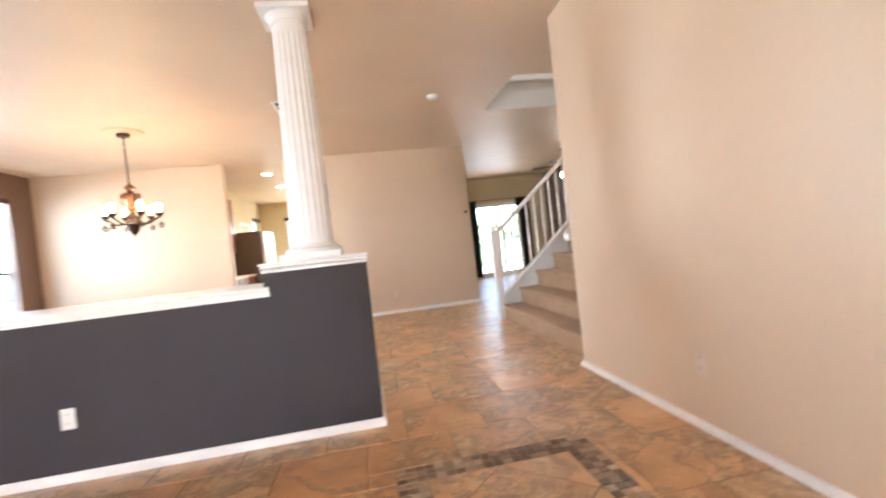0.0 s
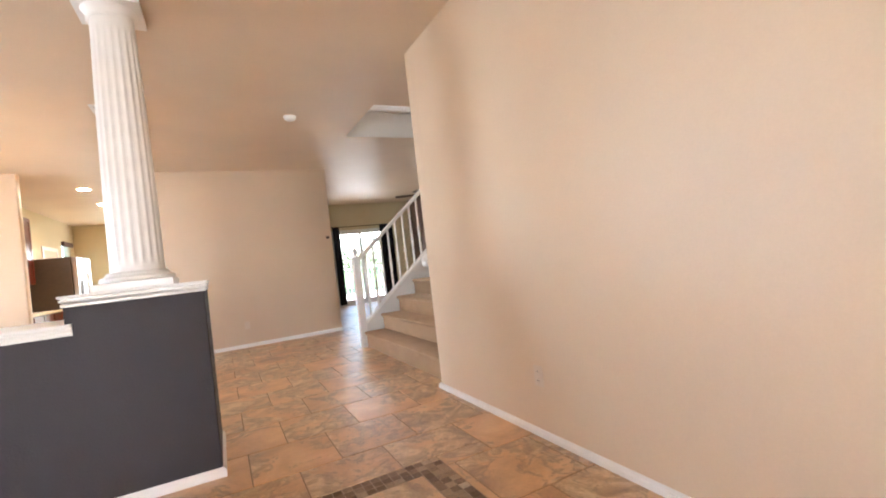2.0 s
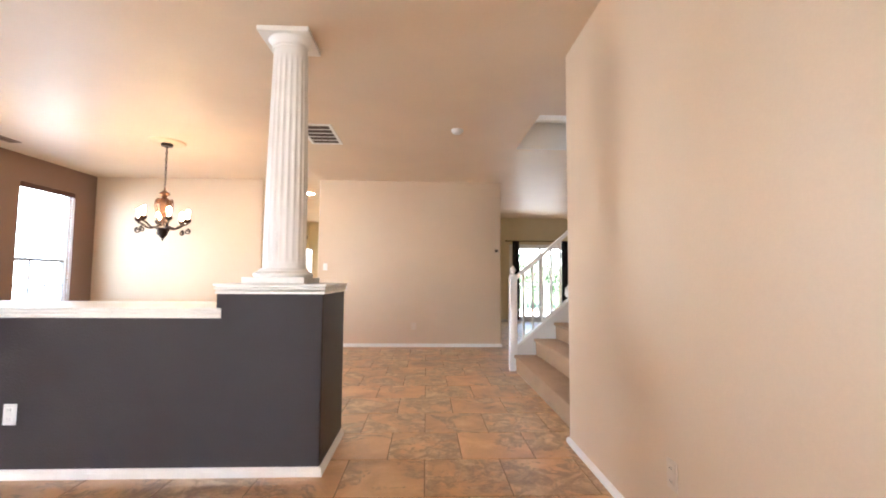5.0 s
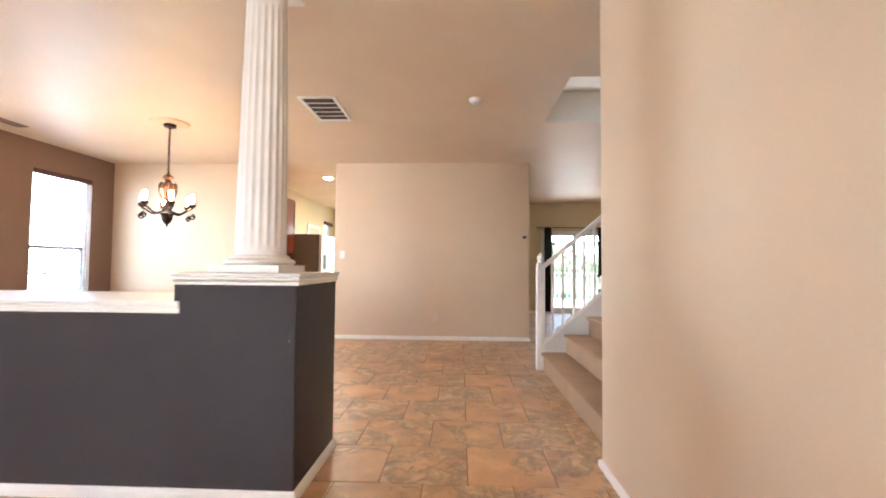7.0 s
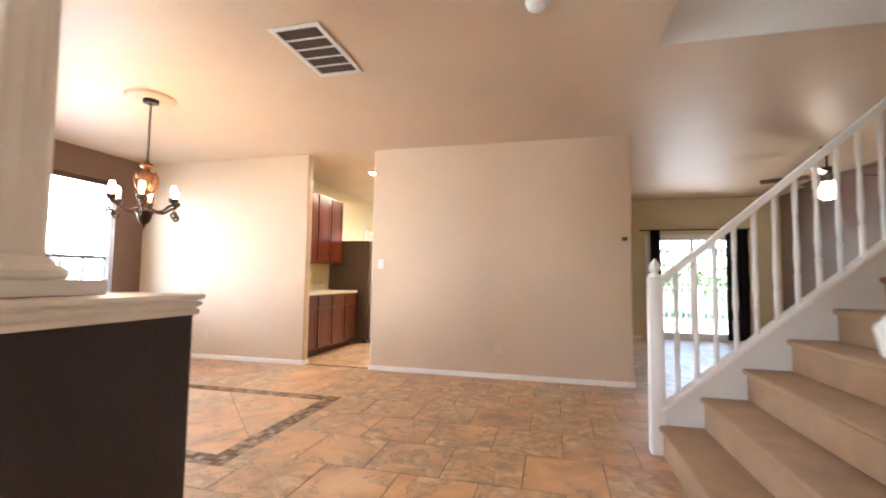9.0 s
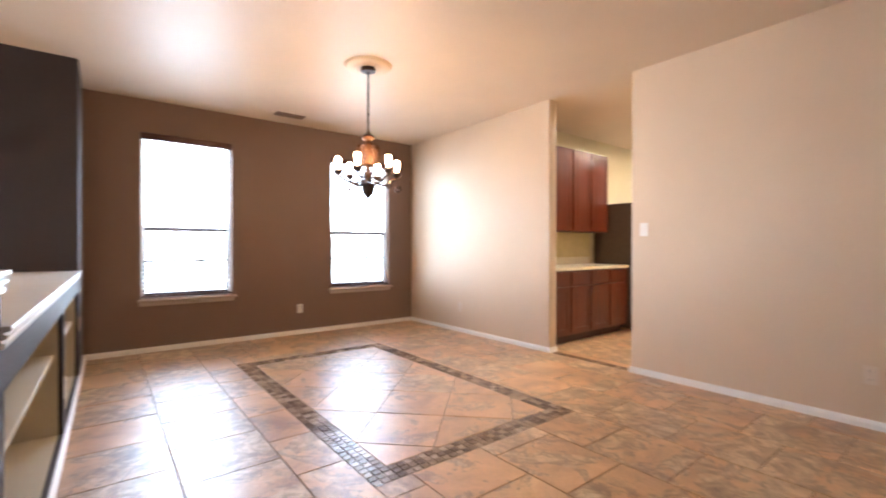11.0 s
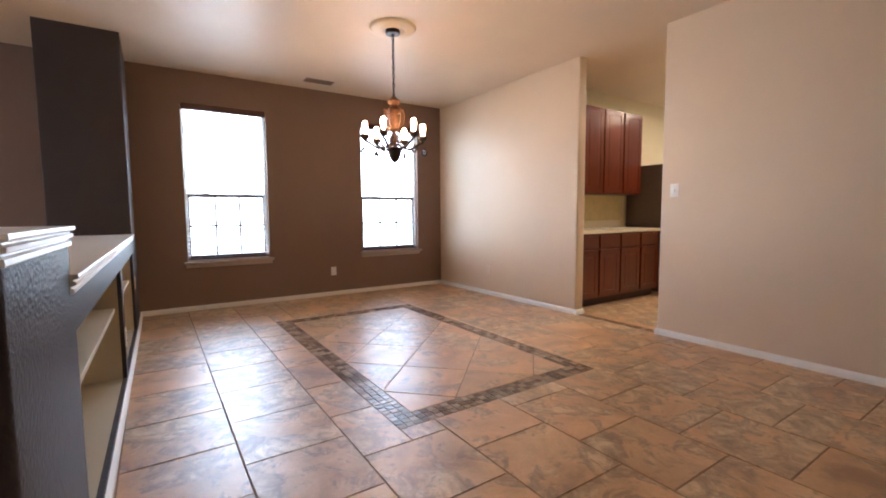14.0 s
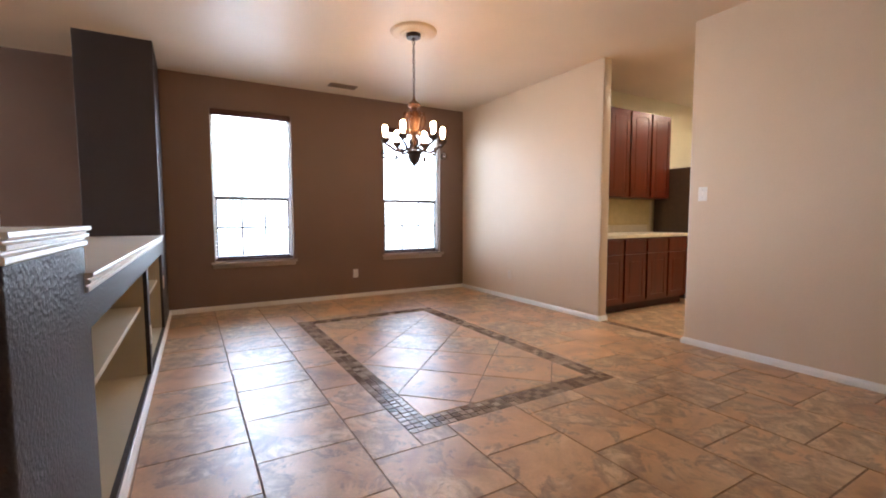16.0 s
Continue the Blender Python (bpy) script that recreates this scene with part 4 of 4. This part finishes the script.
# the third light, at x 0.2, is unseen and added to brighten the kitchen
for x, y in ((-1.67, 5.81), (-1.71, 7.32), (0.2, 6.6)):
    d = thing("recessed_light", (x, y, CEIL - 0.01), "lit round recessed ceiling light", "ceiling light", "kitchen recessed lights")
    part("trim_ring", revolve([(0.075, -0.004), (0.095, -0.004), (0.098, 0.009)], (x, y, CEIL - 0.010), 32, close=False), M_white, d, smooth=True)
    part("lens", revolve([(0.0, 0.0), (0.075, 0.0), (0.078, 0.006)], (x, y, CEIL - 0.0085), 32), M_can, d, "lit lens")

def back_window(name, axis, u0, u1, z0, z1, w):
    """A plain white window frame with one rail; axis: the way it looks along."""
    base = (w, (u0 + u1) / 2, z0) if axis == "x" else ((u0 + u1) / 2, w, z0)
    d = thing(name, base, "bright white framed kitchen window", "window", kind="structure")
    part("window_frame", slab(axis, w - 0.03, w + 0.03, (u0, u1), (z0, z1), [(u0 + 0.05, u1 - 0.05, z0 + 0.05, z1 - 0.05)]), M_vinyl, d)
    zm = (z0 + z1) / 2
    part("rail", slab(axis, w - 0.02, w + 0.02, (u0 + 0.05, u1 - 0.05), (zm - 0.02, zm + 0.02)), M_vinyl, d)


back_window("window_3", "y", -2.2, -0.9, 0.05, 2.28, YK + 0.08)
back_window("window_4", "x", 9.35, 9.95, 1.25, 2.28, XK - 0.06)
kr = thing("window_valance", (-1.55, YK - 0.03, 2.24), "dark brown valance above the kitchen window", "valance")
part("board", box(-2.24, -0.86, YK - 0.06, YK - 0.004, 2.22, 2.31, 0.004), M_blindwood, kr)
kr = thing("window_valance", (XK + 0.03, 9.65, 2.24), "dark brown valance above the kitchen window", "valance")
part("board", box(XK + 0.004, XK + 0.06, 9.33, 9.97, 2.21, 2.30, 0.004), M_blindwood, kr)
for k in range(18):
    part("slat", box(XK - 0.02, XK + 0.02, 9.36, 9.94, 2.17 - 0.05 * k, 2.173 - 0.05 * k), M_slat, kr)

pd = thing("door_2", (XK, 8.57, 0), "beige pantry door with a white casing", "door", kind="structure")
part("door_casing", slab("x", XK + 0.001, XK + 0.018, (8.12, 9.02), (0, 2.12), [(8.19, 8.95, -1, 2.05)]), M_white, pd)
part("door_leaf", box(XK + 0.002, XK + 0.010, 8.192, 8.948, 0.005, 2.048), M_beige, pd)

# ---- living room ----
def ceiling_fan(cx, cy):
    f = thing("ceiling_fan", (cx, cy, 2.02), "dark ceiling fan with a lit white light bowl", "ceiling fan")
    part("canopy", revolve([(0.03, -0.06), (0.06, -0.04), (0.07, 0.0)], (cx, cy, CEIL - 0.001), 20), M_bronze, f, smooth=True)
    part("downrod", tube([(cx, cy, CEIL - 0.05), (cx, cy, 2.48)], 0.012, 10), M_bronze, f)
    part("motor", revolve([(0.02, 0.14), (0.08, 0.13), (0.11, 0.09), (0.11, 0.04), (0.07, 0.0), (0.05, -0.05)], (cx, cy, 2.36), 24), M_bronze, f, smooth=True)
    for k in range(5):
        a = radians(72 * k + 10)
        bm = box(0.16, 0.64, -0.065, 0.065, -0.004, 0.004, 0.003)
        box(0.08, 0.20, -0.02, 0.02, -0.006, 0.002, bm=bm)
        bmesh.ops.transform(bm, matrix=Matrix.Translation((cx, cy, 2.40)) @ Matrix.Rotation(a, 4, "Z") @ Matrix.Rotation(radians(10), 4, "X"), verts=bm.verts)
        part("blade", bm, M_fanwood, f, "dark wood fan blade")
    part("light_bowl", revolve([(0.0, 0.0), (0.04, 0.006), (0.07, 0.025), (0.085, 0.06), (0.088, 0.10), (0.08, 0.12), (0.05, 0.22)], (cx, cy, 2.11), 24), M_globe, f, "lit white glass bowl", smooth=True)


ceiling_fan(4.12, 5.6)

def patio_door():
    x0, x1, y = 2.78, 4.46, YL + 0.05
    d = thing("door_1", ((x0 + x1) / 2, y, 0), "white framed sliding glass patio door", "door", kind="structure")
    bm = box(x0, x0 + 0.05, y - 0.04, y + 0.06, 0, 2.04)
    box(x1 - 0.05, x1, y - 0.04, y + 0.06, 0, 2.04, bm=bm)
    box(x0 + 0.05, x1 - 0.05, y - 0.04, y + 0.06, 1.99, 2.04, bm=bm)
    box(x0 + 0.05, x1 - 0.05, y - 0.04, y + 0.06, 0.0, 0.04, bm=bm)
    part("door_frame", bm, M_vinyl, d)
    xm = (x0 + x1) / 2
    for a, b, yy in ((x0 + 0.05, xm + 0.03, y - 0.02), (xm - 0.03, x1 - 0.05, y + 0.025)):
        bm = slab("y", yy, yy + 0.035, (a, b), (0.04, 1.99), [(a + 0.06, b - 0.06, 0.13, 1.92)])
        p = part("sliding_panel", bm, M_vinyl, d)
        g = part("pane", box(a + 0.055, b - 0.055, yy + 0.014, yy + 0.020, 0.125, 1.925), M_glass, p)
        g.visible_shadow = False
        part("crossbar", box(a + 0.06, b - 0.06, yy + 0.006, yy + 0.013, 0.985, 1.005), M_vinyl, p)


patio_door()
rod = thing("curtain_rod", (3.65, YL - 0.09, 2.12), "dark metal curtain rod above the patio door", "curtain rod")
part("bar", tube([(2.70, YL - 0.09, 2.12), (4.62, YL - 0.09, 2.12)], 0.011, 10), M_bronze, rod)
for x in (2.68, 4.64):
    part("finial", revolve([(0, -0.024), (0.016, -0.018), (0.024, 0), (0.016, 0.018), (0, 0.024)], (x, YL - 0.09, 2.12), 14), M_bronze, rod, smooth=True)
for x in (2.76, 4.56):
    part("bracket", box(x - 0.008, x + 0.008, YL - 0.10, YL, 2.105, 2.135), M_bronze, rod)


def curtain(x0, x1, folds):
    c = thing("curtain", ((x0 + x1) / 2, YL - 0.09, 0.03), "black floor-length curtain gathered to one side", "curtain", "patio door curtains")
    bm = bmesh.new()
    n = folds * 10
    rows = 8
    grid = []
    for j in range(rows + 1):
        z = 0.04 + (2.13 - 0.04) * j / rows
        amp = 0.036 - 0.010 * j / rows
        grid.append([bm.verts.new((x0 + (x1 - x0) * i / n + 0.006 * math.sin(3.1 * j + i), YL - 0.09 + amp * math.sin(2 * math.pi * i / 10 + 0.25 * math.sin(j)), z)) for i in range(n + 1)])
    for a, b in zip(grid, grid[1:]):
        for i in range(n):
            bm.faces.new((a[i], a[i + 1], b[i + 1], b[i]))
    bmesh.ops.solidify(bm, geom=list(bm.faces), thickness=0.004)
    part("cloth", bm, M_curtain, c, smooth=True)


curtain(2.85, 3.03, 3)
curtain(4.16, 4.54, 4)

# ---- outdoors ----
solid("ground", box(-400, 400, -400, 400, -0.60, -0.20), M_grass, "green lawn", "ground")
solid("patio", box(0.5, 8.5, 9.11, 15.0, -0.22, -0.08, 0.01), M_concrete, "grey concrete patio slab", "patio")


def railing():
    r = thing("patio_railing", (3.6, 12.1, -0.08), "white patio railing with thin pickets", "railing", kind="structure")
    for x in (1.6, 3.1, 4.6, 6.1, 7.4):
        part("post", box(x - 0.045, x + 0.045, 12.05, 12.14, -0.10, 1.02, 0.006), M_white, r)
    part("top_rail", box(1.6, 7.4, 12.06, 12.13, 0.93, 0.98, 0.006), M_white, r)
    part("bottom_rail", box(1.6, 7.4, 12.07, 12.12, 0.02, 0.06, 0.004), M_white, r)
    x = 1.72
    while x < 7.3:
        part("picket", box(x - 0.010, x + 0.010, 12.085, 12.105, 0.06, 0.93), M_white, r)
        x += 0.13


railing()


def leaf_cloud(bm, rng, center, radii, count, size):
    """Many small leaf blades spread through an uneven cloud."""
    for _ in range(count):
        d = Vector((rng.gauss(0, 1), rng.gauss(0, 1), rng.gauss(0, 1))).normalized() * rng.uniform(0.35, 1.0) ** 0.5
        p = Vector(center) + Vector((d.x * radii[0], d.y * radii[1], d.z * radii[2]))
        m = Matrix.Translation(p) @ Euler((rng.uniform(0, 6.3), rng.uniform(0, 6.3), rng.uniform(0, 6.3))).to_matrix().to_4x4()
        s = size * rng.uniform(0.6, 1.4)
        vs = [bm.verts.new(m @ Vector(c)) for c in ((-s, 0, 0), (0, -0.45 * s, 0.12 * s), (s, 0, 0), (0, 0.45 * s, 0.12 * s))]
        bm.faces.new(vs)


def tree(x, y, height, spread, seed):
    rng = random.Random(seed)
    t = thing("tree", (x, y, -0.2), "leafy green tree behind the patio", "tree", "garden trees")
    bm = tube([(x, y, -0.25), (x + 0.05, y, height * 0.25), (x - 0.04, y + 0.05, height * 0.5), (x, y, height * 0.8)], [0.17, 0.13, 0.09, 0.03], 9)
    tips = []
    for k in range(9):
        a, h = rng.uniform(0, 6.28), height * rng.uniform(0.3, 0.6)
        tip = (x + spread * 0.75 * math.cos(a) * rng.uniform(0.6, 1), y + spread * 0.75 * math.sin(a) * rng.uniform(0.6, 1), h + height * rng.uniform(0.12, 0.35))
        mid = (x + 0.4 * (tip[0] - x), y + 0.4 * (tip[1] - y), h + 0.35 * (tip[2] - h))
        tube([(x, y, h), mid, tip], [0.05, 0.035, 0.012], 6, bm=bm)
        tips.append(tip)
    part("trunk", bm, M_bark, t, smooth=True)
    bm = bmesh.new()
    for tip in tips + [(x, y, height * 0.9), (x, y, height * 0.7)]:
        leaf_cloud(bm, rng, tip, (spread * rng.uniform(0.3, 0.5), spread * rng.uniform(0.3, 0.5), spread * rng.uniform(0.22, 0.36)), 420, 0.09)
    part("crown", bm, M_leaf, t, "green leafy crown")


tree(2.2, 19.0, 5.2, 2.2, 3)
tree(5.4, 20.5, 6.0, 2.6, 4)
tree(8.6, 19.5, 5.0, 2.4, 6)
tree(-0.6, 21.0, 5.6, 2.4, 8)
hedge = bmesh.new()
hr = random.Random(11)
for k in range(46):
    leaf_cloud(hedge, hr, (-6 + 0.45 * k, 17.5 + hr.uniform(-0.4, 0.4), 0.95 + hr.uniform(0, 0.45)), (0.5, 0.5, 0.75), 260, 0.065)
solid("hedge", hedge, M_leaf, "clipped green garden hedge behind the patio", "hedge", "stuff")

# upstairs light: an unseen fixture, added to brighten the stairwell
ul = thing("unseen_upstairs_light", (3.2, 2.9, 5.25), "unseen round ceiling light added to brighten the upper hall", "ceiling light")
part("bowl", revolve([(0.0, 0.0), (0.10, 0.015), (0.16, 0.06), (0.18, 0.12)], (3.2, 2.9, 5.27), 24), M_globe_up, ul, "lit white glass bowl", smooth=True)
part("rim", revolve([(0.18, 0.11), (0.195, 0.12), (0.195, 0.129)], (3.2, 2.9, 5.27), 24, close=False), M_bronze, ul)

# ---- floor tiles ----
PITCH, GAP = 0.4665, 0.0032
MED_D = (-3.685, -0.947, 1.888, 3.462)
MED_F = (0.02, 1.005, -2.35, -0.575)
BAND = 0.142
SILL_STRIP = (-2.125, -1.203, YF + 0.012, YF + 0.108)


def minus(rect, cut):
    """The parts of a rectangle outside another one, as rectangles."""
    x0, x1, y0, y1 = rect
    a0, a1, b0, b1 = cut
    if x1 <= a0 or x0 >= a1 or y1 <= b0 or y0 >= b1:
        return [rect]
    out = []
    if y0 < b0:
        out.append((x0, x1, y0, b0))
    if y1 > b1:
        out.append((x0, x1, b1, y1))
    ya, yb = max(y0, b0), min(y1, b1)
    if x0 < a0:
        out.append((x0, a0, ya, yb))
    if x1 > a1:
        out.append((a1, x1, ya, yb))
    return out


def tile_mesh(poly, name="tile"):
    cx, cy = sum(p[0] for p in poly) / len(poly), sum(p[1] for p in poly) / len(poly)
    local = [(p[0] - cx, p[1] - cy) for p in poly]
    bm = prism(local, -0.006, 0.0, GAP, 0.0018)
    return link_mesh(name, bm, M_tile), (cx, cy)


FULL_TILE = tile_mesh([(-PITCH / 2, -PITCH / 2), (PITCH / 2, -PITCH / 2), (PITCH / 2, PITCH / 2), (-PITCH / 2, PITCH / 2)])[0]
far_bm = bmesh.new()
rnd = random.Random(5)


def lay(rect, near_camera):
    x0, x1, y0, y1 = rect
    if x1 - x0 < 0.02 or y1 - y0 < 0.02:
        return
    if near_camera:
        if x1 - x0 > PITCH - 0.001 and y1 - y0 > PITCH - 0.001:
            me, c = FULL_TILE, ((x0 + x1) / 2, (y0 + y1) / 2)
        else:
            me, c = tile_mesh([(x0, y0), (x1, y0), (x1, y1), (x0, y1)])
        t = new("tile", me)
        t.parent = floor
        t.location = (c[0], c[1], rnd.uniform(-0.0006, 0.0))
        t.rotation_euler = (rnd.uniform(-0.0012, 0.0012), rnd.uniform(-0.0012, 0.0012), 0)
    else:
        merge(far_bm, prism([(x0, y0), (x1, y0), (x1, y1), (x0, y1)], -0.006, 0.0, GAP, 0.0018))


j0 = math.floor((YB - 1.162) / PITCH)
j1 = math.ceil((YK - 1.162) / PITCH)
for j in range(j0, j1):
    y0 = 1.162 + PITCH * j
    off = 0.351 if j % 2 == 0 else 0.118
    i0, i1 = math.floor((XW - off) / PITCH), math.ceil((XE - off) / PITCH)
    for i in range(i0, i1):
        x0 = off + PITCH * i
        r0 = (x0, x0 + PITCH, y0, y0 + PITCH)
        r1 = clip_poly([(r0[0], r0[2]), (r0[1], r0[2]), (r0[1], r0[3]), (r0[0], r0[3])], XW, XE, YB, YK)
        if not r1 or (x0 > XR + 0.1 and y0 < 0.4) or (y0 + PITCH > YK) or (x0 < XK - 0.1 and y0 > YF):
            continue
        xs, yy = [p[0] for p in r1], [p[1] for p in r1]
        cuts = [(min(xs), max(xs), min(yy), max(yy))]
        for med in (MED_D, MED_F, SILL_STRIP):
            cuts = [q for c in cuts for q in minus(c, med)]
        close = -1.9 < r0[2] < 4.8 and r0[0] < 2.2 and not (r0[0] > 1.75 and r0[2] < 2.6) and not (r0[0] < -3.9 and r0[2] < 0.3) and not (r0[0] < -0.6 and r0[3] < 0.7 and r0[2] > 0.05) and not (r0[0] < -2.4 and r0[2] < 0.1)
        for c in cuts:
            lay(c, close)
far_tiles = part("far_tiles", far_bm, M_tile, floor)
far_tiles["kind"] = "stuff"


def medallion(rect, p0, m0):
    """Diagonal tiles inside a band of small stone squares. p0, m0: where the joints x + y and x - y lie."""
    x0, x1, y0, y1 = rect
    a0, a1, b0, b1 = x0 + BAND, x1 - BAND, y0 + BAND, y1 - BAND
    step = PITCH * math.sqrt(2)
    for i in range(-14, 15):
        for k in range(-14, 15):
            p, m = p0 + step * i, m0 + step * k
            pts = [((p + m) / 2, (p - m) / 2), ((p + m + step) / 2, (p - m - step) / 2), ((p + m + 2 * step) / 2, (p - m) / 2), ((p + m + step) / 2, (p - m + step) / 2)]
            c = clip_poly(pts, a0, a1, b0, b1)
            if len(c) < 3:
                continue
            area = 0.5 * abs(sum(c[q - 1][0] * c[q][1] - c[q][0] * c[q - 1][1] for q in range(len(c))))
            if area < 0.003:
                continue
            me, (cx, cy) = tile_mesh(c)
            t = new("tile", me)
            t.parent = floor
            t.location = (cx, cy, 0)
    return a0, a1, b0, b1


medallion(MED_D, 0.585, -3.47)
medallion(MED_F, 0.5125 - 0.717, 0.5125 + 0.717)

CHIP = BAND / 3
CHIP_ME = link_mesh("mosaic_tile", prism([(-CHIP / 2, -CHIP / 2), (CHIP / 2, -CHIP / 2), (CHIP / 2, CHIP / 2), (-CHIP / 2, CHIP / 2)], -0.006, 0.0, 0.0028, 0.0012), M_mosaic)
rest = bmesh.new()
for rect in (MED_D, MED_F, SILL_STRIP):
    x0, x1, y0, y1 = rect
    nx, ny = round((x1 - x0) / CHIP), round((y1 - y0) / CHIP)
    sx, sy = (x1 - x0) / nx, (y1 - y0) / ny
    for i in range(nx):
        for j in range(ny):
            if 3 <= i < nx - 3 and 3 <= j < ny - 3:
                continue
            cx, cy = x0 + sx * (i + 0.5), y0 + sy * (j + 0.5)
            if (rect is MED_D and (cx > -2.0 and cy < 2.1 or cx > -1.12)) or (rect is MED_F and cy > -0.75) or rect is SILL_STRIP:
                t = new("mosaic_tile", CHIP_ME)
                t.parent = floor
                t.location = (cx, cy, rnd.uniform(-0.0012, 0.0))
                t.rotation_euler = (rnd.uniform(-0.006, 0.006), rnd.uniform(-0.006, 0.006), rnd.uniform(-0.02, 0.02))
            else:
                h = CHIP / 2
                merge(rest, prism([(cx - h, cy - h), (cx + h, cy - h), (cx + h, cy + h), (cx - h, cy + h)], -0.006, 0.0, 0.0028, 0.0012))
rest_ob = part("mosaic_rest", rest, M_mosaic_joined, floor)
rest_ob["kind"] = "stuff"
